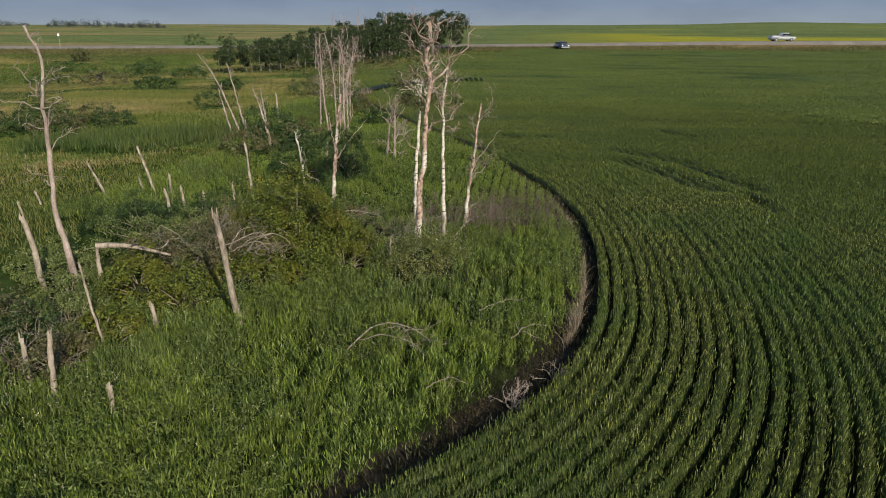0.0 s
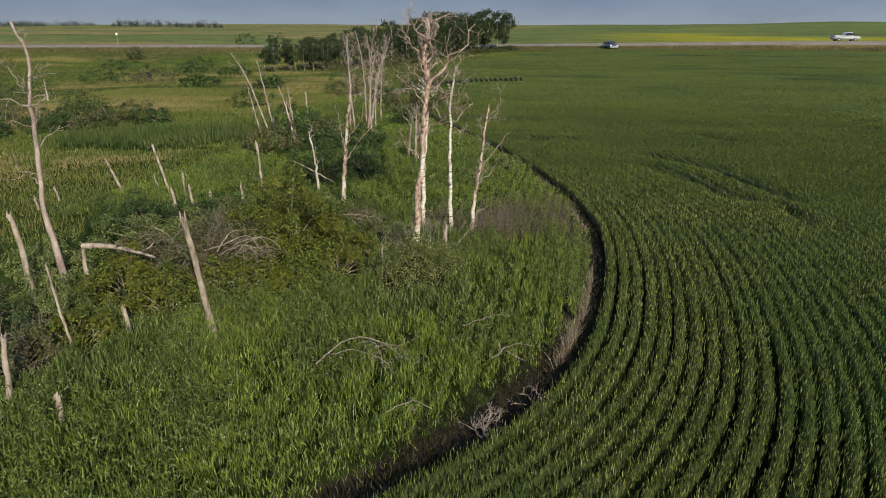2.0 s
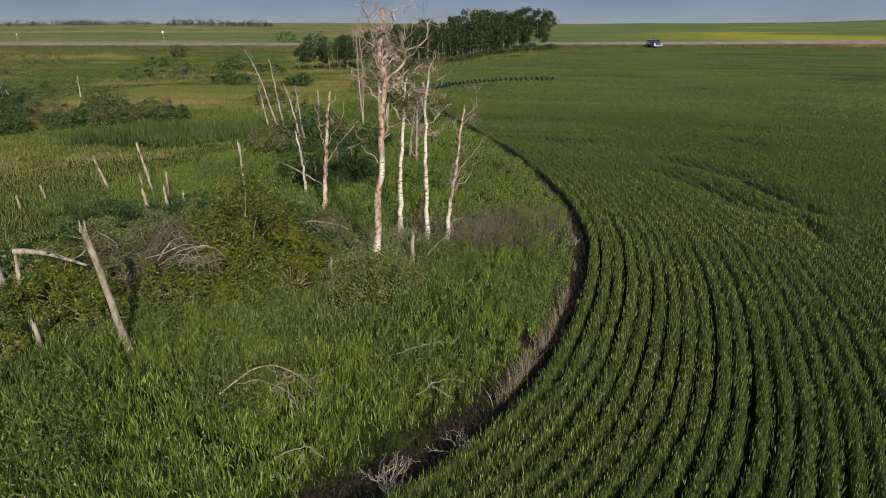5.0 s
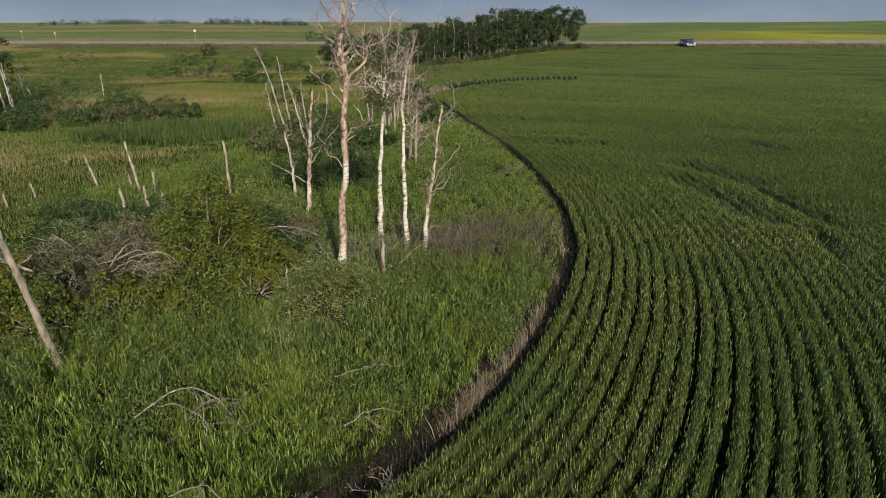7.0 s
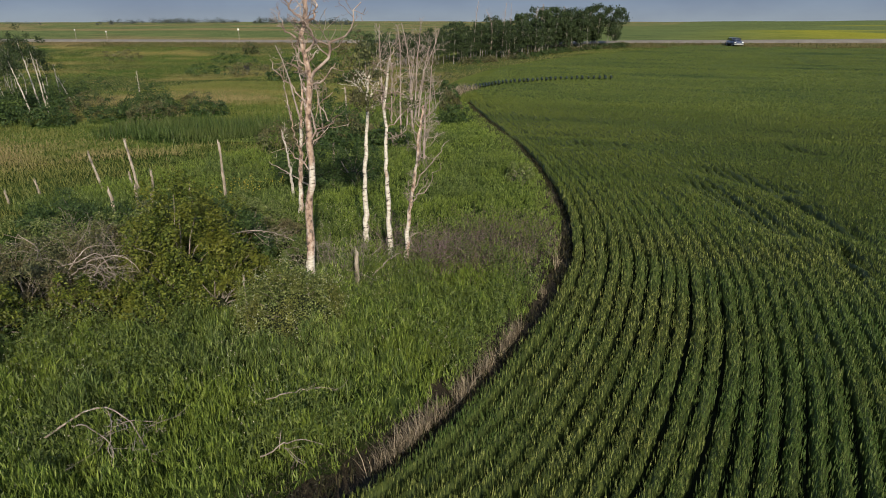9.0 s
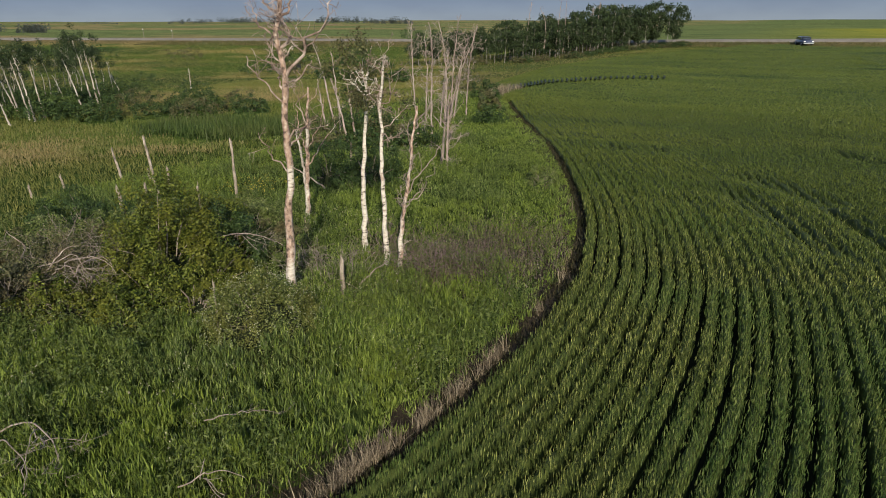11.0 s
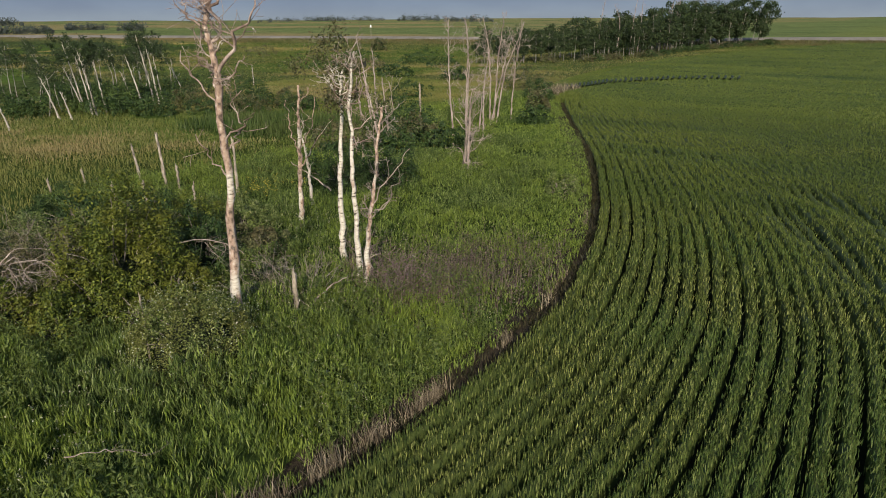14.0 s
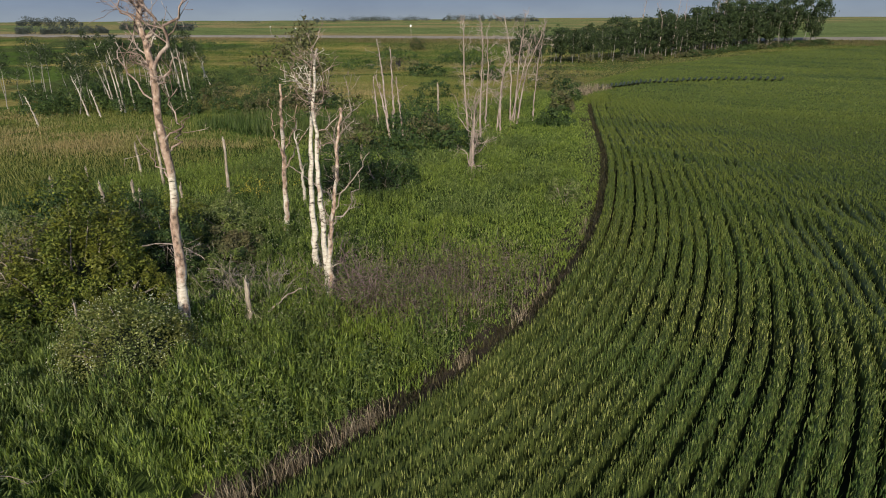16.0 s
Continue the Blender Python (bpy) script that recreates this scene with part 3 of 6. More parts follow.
def make_crop_rows():
    near, wide_rows = Heap(), Heap()
    rng = RNG
    for k in range(90):
        o = 0.0175 + ROW * k + (0.005 if k % 2 else -0.005) + 0.006 * math.sin(k * 2.3)
        line = EDGE_LINE + EDGE_OUT * (o + 0.05 * (fbm(EDGE_LINE[:, 1], EDGE_LINE[:, 1] * 0 + k, 2.0, 71) - 0.5))[:, None]
        keep = (line[:, 1] > 2.2) & (line[:, 1] < 52) & (line[:, 0] < 5.5 + 0.56 * line[:, 1])
        line = line[keep]
        if len(line) < 8:
            continue
        seg = np.concatenate([[0], np.cumsum(np.linalg.norm(np.diff(line, axis=0), axis=1))])
        s = np.arange(0, seg[-1], 0.2)
        lx, ly = np.interp(s, seg, line[:, 0]), np.interp(s, seg, line[:, 1])
        tx, ty = np.gradient(lx), np.gradient(ly)
        ln = np.hypot(tx, ty)
        px, py = ty / ln, -tx / ln
        wide = 0.086 + 0.012 * ramp(np.hypot(lx - HUB[0], ly - HUB[1]), 16, 44)
        v = []
        tall = np.maximum(top_at(lx, ly) - 0.10 + rng.normal(0, 0.015, len(s)), 0.06)
        ground = land(lx, ly)
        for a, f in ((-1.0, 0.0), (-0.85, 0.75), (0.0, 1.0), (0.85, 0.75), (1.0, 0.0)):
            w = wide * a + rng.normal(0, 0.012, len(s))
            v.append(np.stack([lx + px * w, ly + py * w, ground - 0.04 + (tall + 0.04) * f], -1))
        v = np.stack(v, 1)
        n = len(s)
        i, j = np.meshgrid(np.arange(n - 1), np.arange(4), indexing="ij")
        q = np.stack([i * 5 + j, i * 5 + j + 1, (i + 1) * 5 + j + 1, (i + 1) * 5 + j], -1).reshape(-1, 4)
        stuff("crop_row_shade", Heap().add(v.reshape(-1, 3), None, q), MAT_CROP_CORE, "dense lower stems of one curving cereal row, darkened for shade between blades", "crop row")
        total = seg[-1]
        cand = rng.uniform(0, total, int(total * 620))
        x, y = np.interp(cand, seg, line[:, 0]), np.interp(cand, seg, line[:, 1])
        d = np.hypot(x - HUB[0], y - HUB[1])
        want = np.interp(d, [6, 10, 16, 24, 34, 45], [410, 380, 270, 165, 110, 70]) / 620 * (1 - 0.7 * ramp(y, 44, 52)) * (1 - 0.6 * laid(x, y))
        sel = rng.random(len(cand)) < want
        x, y, cand, d = x[sel], y[sel], cand[sel], d[sel]
        nx, ny = np.interp(cand, s, px), np.interp(cand, s, py)
        side = np.clip(rng.normal(0, 0.056, len(x)), -0.113, 0.113)
        x, y = x + nx * side, y + ny * side
        t = top_at(x, y)
        hh = rng.uniform(0.07, 0.15, len(x))
        w = np.interp(d, [6, 12, 20, 34, 45], [0.0115, 0.0130, 0.0155, 0.020, 0.027]) * rng.uniform(0.7, 1.3, len(x))
        z = land(x, y) + np.maximum(t + rng.normal(0, 0.022, len(x)) - hh - 0.12 * rng.random(len(x)) ** 2, 0.02)
        close = d < 13 + 8 * rng.random(len(x))
        for heap, m, shape in ((near, close, spears), (wide_rows, ~close, spikes)):
            heap.add(*shape(x[m], y[m], z[m], hh[m], w[m], rng.uniform(0, 6.28, m.sum()), np.abs(rng.normal(0.12, 0.16, m.sum()))))
    stuff("crop", near, MAT_CROP, "knee-high green cereal crop sown in curving rows", "crop")
    i = rng.choice(np.nonzero((EDGE_LINE[:, 1] > 46) & (EDGE_LINE[:, 1] < 125))[0], 30000)
    o = rng.uniform(-1.3, 0.9, 30000)
    p = EDGE_LINE[i] + EDGE_OUT[i] * o[:, None] + EDGE_TAN[i] * rng.uniform(-0.2, 0.2, 30000)[:, None]
    x, y = p[:, 0], p[:, 1]
    wide_rows.add(*spears(x, y, land(x, y), rng.uniform(0.10, 0.22, 30000) + 0.20 * ramp(o, -1.2, 0.2), np.full(30000, 0.09), rng.uniform(0, 6.28, 30000), np.abs(rng.normal(0.1, 0.1, 30000))))
    stuff("crop_further_off", wide_rows, MAT_CROP_FAR, "green cereal crop in rows closing up into the field", "crop")


make_crop_rows()


def make_soil_strip():
    """Bare dark soil between the meadow and the first row."""
    k = np.nonzero((EDGE_LINE[:, 1] > 1) & (EDGE_LINE[:, 1] < 50))[0]
    rows = []
    for o in (-1.2, -0.42, 0.02):
        p = EDGE_LINE[k] + EDGE_OUT[k] * (o + 0.12 * (fbm(EDGE_LINE[k, 1], EDGE_LINE[k, 0] + o * 9, 0.7, 113) - 0.5) * (o < -0.3))[:, None]
        rows.append(np.stack([p[:, 0], p[:, 1], land(p[:, 0], p[:, 1]) + (0.03 if o > -1 else -0.02) + 0.03 * (fbm(p[:, 0], p[:, 1], 0.25, 114) - 0.5)], -1))
    v = np.stack(rows, 1)
    i, j = np.meshgrid(np.arange(len(k) - 1), np.arange(2), indexing="ij")
    q = np.stack([i * 3 + j, i * 3 + j + 1, (i + 1) * 3 + j + 1, (i + 1) * 3 + j], -1).reshape(-1, 4)
    stuff("soil", Heap().add(v.reshape(-1, 3), None, q), MAT_SOIL, "bare dark soil along the edge of the crop", "soil", "structure")


make_soil_strip()


def make_crop_sheet():
    xs = np.concatenate([np.arange(-34, 40, 0.6), np.arange(40, 130, 2.0)])
    ys = np.concatenate([np.arange(8, 70, 0.6), np.arange(70, 172, 1.6)])
    x, y = np.meshgrid(xs, ys, indexing="ij")
    fx, fy = x.ravel(), y.ravel()
    off, idx = offset_of(fx, fy)
    along = EDGE_LINE[idx, 1]
    z = top_at(fx, fy) - 0.05 - 0.12 * (1 - ramp(fy, 40, 52)) * (off < ROW * 88.4) + land(fx, fy)
    inside = ((off > ROW * 88.4) | (((along > 46) | (fy > 40)) & (off > 0.5))) & (fy < road_y(fx) - 9 - 6 * ramp(fx, 0, 40) + 1.0 * np.sin(fx * 0.3))
    inside = inside.reshape(x.shape)
    ok = inside[:-1, :-1] & inside[1:, :-1] & inside[:-1, 1:] & inside[1:, 1:]
    i, j = np.nonzero(ok)
    ny = len(ys)
    q = np.stack([i * ny + j, (i + 1) * ny + j, (i + 1) * ny + j + 1, i * ny + j + 1], -1)
    used, inv = np.unique(q, return_inverse=True)
    me = build_mesh("crop_canopy", np.stack([fx, fy, z], -1)[used], None, inv.reshape(-1, 4), MAT_CANOPY, True)
    stuff("crop_canopy", me, None, "wide green cereal field seen over its top", "crop")
    n = 620000
    d = 16 + 140 * RNG.random(n) ** 2.2
    a = np.radians(RNG.uniform(-42, 30, n))
    x, y = d * np.sin(a), d * np.cos(a)
    off, idx = offset_of(x, y)
    ok = ((off > ROW * 88) | ((y > 50) & (off > 0.0)) | ((off > 0.1) & (RNG.random(n) < ramp(y, 38, 52)))) & (y < road_y(x) - 9 - 6 * ramp(x, 0, 40)) & (y > 8)
    x, y, d = x[ok], y[ok], d[ok]
    keep = RNG.random(len(x)) < 0.85 - 0.7 * laid(x, y)
    x, y, d = x[keep], y[keep], d[keep]
    z = top_at(x, y) - 0.08 + land(x, y)
    h = Heap()
    h.add(*spikes(x, y, z + 0.03, RNG.uniform(0.05, 0.11, len(x)), np.interp(d, [16, 40, 150], [0.024, 0.05, 0.17]), RNG.normal(0.4, 1.0, len(x)), np.abs(RNG.normal(0.3, 0.3, len(x)))))
    stuff("crop_top", h, MAT_CROP_FAR, "leaf tips of the wide green cereal field", "crop")


def canopy_material():
    m, nt, out, bsdf = nodes_of("crop_canopy")
    geo = nt.nodes.new("ShaderNodeNewGeometry")
    n1 = noise_node(nt, 6.0, 8.0, geo.outputs["Position"], (1.0, 0.6, 1.0))
    r1 = ramp_node(nt, [(0.35, (0.030, 0.044, 0.011)), (0.52, (0.066, 0.092, 0.019)), (0.7, (0.118, 0.14, 0.038))])
    nt.links.new(n1.outputs[0], r1.inputs[0])
    n2 = noise_node(nt, 0.10, 5.0, geo.outputs["Position"], (0.6, 2.0, 1.0))
    r2 = ramp_node(nt, [(0.36, (0.5, 0.62, 0.70)), (0.48, (1.0, 1.0, 1.0)), (0.66, (1.25, 1.2, 1.0))])
    nt.links.new(n2.outputs[0], r2.inputs[0])
    nt.links.new(mix_node(nt, 1.0, r1.outputs[0], r2.outputs[0], "MULTIPLY"), bsdf.inputs["Base Color"])
    bsdf.inputs["Roughness"].default_value = 0.9
    bsdf.inputs["Specular IOR Level"].default_value = 0.1
    b = nt.nodes.new("ShaderNodeBump")
    b.inputs["Strength"].default_value, b.inputs["Distance"].default_value = 0.8, 0.15
    nt.links.new(n1.outputs[0], b.inputs["Height"])
    nt.links.new(b.outputs[0], bsdf.inputs["Normal"])
    return m


MAT_CANOPY = canopy_material()
make_crop_sheet()


def make_headland_gaps():
    """Dark tubes along the far headland, put in for the shaded gaps between rows."""
    line = bend([(-13.9, 52.2, 0), (-13.4, 54.6, 0), (-12.9, 57.4, 0), (-11.7, 60.0, 0), (-9.6, 63.4, 0), (-7.4, 65.0, 0), (-5.0, 66.2, 0)], 34)
    for p in line:
        away = np.array([p[0] - 4.0, p[1] - 6.0, 0.0])
        away /= np.linalg.norm(away)
        side = np.array([-away[1], away[0], 0.0])
        z = float(top_at(p[:1], p[1:2])[0]) + gz(p[0], p[1]) + 0.05
        s = np.linspace(-1.3, 1.3, 8) * RNG.uniform(0.7, 1.2)
        path = np.array([p + away * a + side * 0.05 * a * a + np.array([0, 0, z]) for a in s])
        stuff("crop_row_shade", Heap().add(*tube(path, 0.075 + RNG.normal(0, 0.008, 8), 6)), MAT_GAPSHADE, "dark tube put in for a shaded row gap at the far headland", "crop row")


make_headland_gaps()

# ---- meadow, straw and marsh ----
def scatter(n, x0, x1, y0, y1):
    return RNG.uniform(x0, x1, n), RNG.uniform(y0, y1, n)


def clumped(x, y, size, pull, seed):
    """Draws places towards the middles of tufts."""
    cx, cy = np.floor(x / size), np.floor(y / size)
    mx = (cx + 0.2 + 0.6 * lattice(cx, cy, seed)) * size
    my = (cy + 0.2 + 0.6 * lattice(cx, cy, seed + 9)) * size
    return x + (mx - x) * pull, y + (my - y) * pull


SHRUB_SPOTS = []   # x, y, radius: no tall grass inside


def free_of_shrubs(x, y):
    ok = np.ones(len(x), bool)
    for sx, sy, sr in SHRUB_SPOTS:
        ok &= (x - sx) ** 2 + (y - sy) ** 2 > (sr * 0.95) ** 2
    return ok


def make_meadow():
    fresh, cool = Heap(), Heap()
    for x0, x1, y0, y1, dens, width, tall in ((-9, 2.2, 4.2, 16, 3000, 0.0130, 0.58), (-14, 2.2, 16, 28, 1250, 0.0135, 0.44), (-18, 1, 28, 52, 460, 0.021, 0.32)):
        n = int((x1 - x0) * (y1 - y0) * dens)
        x, y = scatter(n, x0, x1, y0, y1)
        x, y = clumped(x, y, 0.30, RNG.uniform(0.0, 0.6, n), 3)
        off, _ = offset_of(x, y)
        near_edge = np.maximum(ramp(-off, 0.35, 1.5), ramp(y, 15, 20))
        patch = fbm(x, y, 1.7, 81)
        bare = ramp(fbm(x, y, 1.1, 85), 0.60, 0.74)
        gap = ramp(fbm(x, y, 0.42, 89, 2), 0.56, 0.70)
        ok = (RNG.random(n) > 0.5 * gap) & (off < -0.48 + 0.14 * ramp(y, 16, 21) - 0.75 * np.exp(-((y - 8.9) / 1.6) ** 2) * RNG.uniform(0.2, 1.2, n)) & (RNG.random(n) < (0.30 + 0.70 * near_edge) * (1 - 0.5 * bare)) & free_of_shrubs(x, y)
        wilt = np.exp(-(((x + 0.3) / 1.15) ** 2 + ((y - 18.0) / 1.5) ** 2)) + np.exp(-(((x + 1.2) / 0.9) ** 2 + ((y - 16.6) / 0.7) ** 2))
        ok &= (x > -1.15 * y) & (RNG.random(n) > 0.30 * wilt)
        x, y, off, patch = x[ok], y[ok], off[ok], patch[ok]
        near_edge = np.maximum(ramp(-off, 0.3, 1.3), 0.2 * ramp(y, 15, 20))
        cx, cy = np.floor(x / 0.30), np.floor(y / 0.30)
        tuft = 0.30 + 1.05 * fbm(x, y, 0.33, 87, 2) + 0.25 * lattice(cx, cy, 5)
        canopy = tall * tuft * (0.6 + 0.8 * fbm(x, y, 2.2, 83)) * (0.5 + 0.5 * near_edge)
        h = RNG.uniform(0.08, 0.20, len(x)) * (0.75 + 0.25 * near_edge) * (1.0 if y0 < 10 else 0.75)
        z = land(x, y) + np.maximum(canopy * RNG.uniform(0.35, 1.0, len(x)) ** 0.8 - 0.7 * h, 0.0)
        w = width * RNG.uniform(0.6, 1.5, len(x))
        az = RNG.uniform(0, 2 * np.pi, len(x))
        lean = np.abs(RNG.normal(0.5, 0.45, len(x)))
        c = RNG.random(len(x)) < (0.15 + 0.75 * ramp(patch, 0.44, 0.60)) * (1 - 0.75 * ramp(off, -3.2, -1.2))
        for heap, m in ((fresh, ~c), (cool, c)):
            heap.add(*spears(x[m], y[m], z[m], h[m], w[m], az[m], lean[m]))
    stuff("meadow_grass", fresh, MAT_GRASS, "tall bright green meadow grass in tussocks", "grass")
    stuff("coarse_grass", cool, MAT_GRASS_COOL, "coarse blue-green grass among the meadow", "grass")


def make_weeds():
    """Broad-leaved weeds: a stalk with leaves up its length."""
    heap, wither, bloom, brown = Heap(), Heap(), Heap(), Heap()
    for kind, n, box in (("green", 3500, (-9, 1.8, 4, 17)), ("green", 900, (-12, 1, 17, 32)), ("withered", 1500, (-3.2, 1.7, 14.8, 21.5)), ("brown", 420, (-1.2, 1.6, 6.8, 11.2))):
        x, y = scatter(n * 4, *box)
        off, _ = offset_of(x, y)
        mask = ramp(fbm(x, y, 1.3, 91), 0.48, 0.62) if kind == "green" else ramp(off, -1.5, -0.7) if kind == "brown" else np.exp(-(((x + 0.3) / 1.15) ** 2 + ((y - 18.0) / 1.5) ** 2)) + 0.9 * np.exp(-(((x + 1.2) / 0.9) ** 2 + ((y - 16.6) / 0.7) ** 2))
        ok = (off < -0.5 - (0.8 if kind == "green" else 0.0) * np.exp(-((y - 8.9) / 1.6) ** 2)) & (RNG.random(len(x)) < mask) & free_of_shrubs(x, y) & (x > -1.15 * y)
        x, y = x[ok][:n], y[ok][:n]
        z = land(x, y)
        h = RNG.uniform(0.45, 0.85, len(x)) if kind == "green" else RNG.uniform(0.4, 0.7, len(x)) * (0.5 if kind == "brown" else 1.0)
        k = 12
        up = np.linspace(0.3, 1.0, k)[None, :] * h[:, None]
        a = RNG.uniform(0, 6.28, (len(x), 1)) + np.arange(k)[None, :] * 2.4
        r = 0.09 * (1.25 - np.linspace(0.3, 1.0, k))[None, :] + 0.02
        cx, cy = x[:, None] + np.cos(a) * r, y[:, None] + np.sin(a) * r
        c = np.stack([cx, cy, z[:, None] + up], -1).reshape(-1, 3)
        size = 0.060 if kind == "green" else 0.042
        nor = np.stack([np.cos(a) * 0.3, np.sin(a) * 0.3, np.ones_like(a)], -1).reshape(-1, 3)
        where = {"green": heap, "withered": wither, "brown": brown}[kind]
        where.add(*leaves(c, size, RNG, nor, 0.32, 0.7))
        where.add(*blades(x, y, z, h, 0.008, 0.0, 0.05))
    x, y = scatter(60, -9.8, -8.0, 18.8, 21.0)
    n = len(x)
    c = np.repeat(np.stack([x, y, land(x, y) + RNG.uniform(0.45, 0.65, n)], -1), 5, 0) + RNG.normal(0, 0.04, (n * 5, 3))
    bloom.add(*leaves(c, 0.03, RNG, None, 0.9))
    x, y = scatter(5200, -9, 1.8, 4.2, 20)
    off, _ = offset_of(x, y)
    ok = (off < -0.6) & (RNG.random(len(x)) < ramp(fbm(x, y, 1.6, 119), 0.46, 0.62)) & free_of_shrubs(x, y)
    x, y = x[ok], y[ok]
    c = np.stack([x, y, land(x, y) + RNG.uniform(0.42, 0.66, len(x))], -1)
    c = np.repeat(c, 3, 0) + RNG.normal(0, 0.018, (len(c) * 3, 3))
    stuff("seed_heads", Heap().add(*leaves(c, 0.022, RNG, None, 0.7)), MAT_SEED, "pale fluffy seed heads over the meadow", "seed heads")
    stuff("weeds", heap, MAT_FORB, "leafy green broad-leaved weeds in the meadow", "weeds")
    stuff("brown_weeds", brown, MAT_EDGE, "low dark brown weeds beside the crop", "weeds")
    stuff("withered_weeds", wither, MAT_PURPLE, "purple-brown withered thistle patch in the meadow", "weeds")
    stuff("goldenrod", bloom, plain_material("goldenrod_bloom", (0.34, 0.28, 0.03), 0.8), "yellow goldenrod blooms in the meadow", "flowers")


def make_straw():
    n = 20000
    span = np.nonzero((EDGE_LINE[:, 1] > 5) & (EDGE_LINE[:, 1] < 24))[0]
    i = np.where(RNG.random(n) < 0.9, RNG.choice(span, n), RNG.integers(0, len(EDGE_LINE), n))
    p = EDGE_LINE[i] + EDGE_TAN[i] * RNG.uniform(-0.2, 0.2, n)[:, None]
    o = -0.37 - np.abs(RNG.normal(0, 0.06, n))
    p = p + EDGE_OUT[i] * o[:, None]
    thick = ramp(fbm(p[:, 1] * 1.0, p[:, 0] * 0.3, 1.4, 95), 0.44, 0.62) * ramp(vnoise(p[:, 0] * 2.1, p[:, 1] * 2.1, 145), 0.15, 0.55) * ramp(p[:, 1], 9.7, 11.2) * (0.10 + 0.9 * (1 - ramp(p[:, 1], 15.5, 18)))
    ok = (RNG.random(n) < thick) & (p[:, 1] > 4) & (p[:, 1] < 60)
    # a tall bleached stand where the edge bends furthest out
    p, i = p[ok], i[ok]
    out = np.arctan2(-EDGE_OUT[i, 1], -EDGE_OUT[i, 0])
    h = RNG.uniform(0.12, 0.44, len(p)) * (0.4 + 0.9 * fbm(p[:, 0], p[:, 1], 0.35, 97)) * (0.8 + 0.4 * np.exp(-((p[:, 1] - 13) / 2.5) ** 2))
    heap = Heap()
    heap.add(*blades(p[:, 0], p[:, 1], land(p[:, 0], p[:, 1]), h, RNG.uniform(0.005, 0.011, len(p)), out + RNG.normal(0, 1.3, len(p)), np.abs(RNG.normal(0.30, 0.35, len(p))), 0.1, 0.8))
    i = RNG.choice(np.nonzero((EDGE_LINE[:, 1] > 3) & (EDGE_LINE[:, 1] < 50))[0], 22000)
    q = EDGE_LINE[i] + EDGE_TAN[i] * RNG.uniform(-0.2, 0.2, 22000)[:, None]
    o = RNG.uniform(-0.62, -0.04, 22000) * (1 - 0.35 * ramp(q[:, 1], 16, 21))
    q = q + EDGE_OUT[i] * o[:, None]
    low = q[RNG.random(22000) < 0.35 + 0.5 * ramp(fbm(q[:, 0], q[:, 1], 0.5, 141), 0.4, 0.6)]
    weedy = Heap().add(*spears(low[:, 0], low[:, 1], land(low[:, 0], low[:, 1]) + 0.01, RNG.uniform(0.05, 0.20, len(low)), RNG.uniform(0.012, 0.03, len(low)), RNG.uniform(0, 6.28, len(low)), np.abs(RNG.normal(0.6, 0.5, len(low)))))
    stuff("edge_weeds", weedy, MAT_EDGE, "low dark weeds and dead stalks on the bare strip", "weeds")
    x, y = scatter(700, -14.6, -12.9, 48.5, 52.5)
    heap.add(*spikes(x, y, land(x, y), RNG.uniform(0.4, 0.9, 700), 0.05, RNG.uniform(0, 6.28, 700), np.full(700, 0.3)))
    stuff("straw", heap, MAT_STRAW, "bleached dry grass stalks along the field edge", "grass")


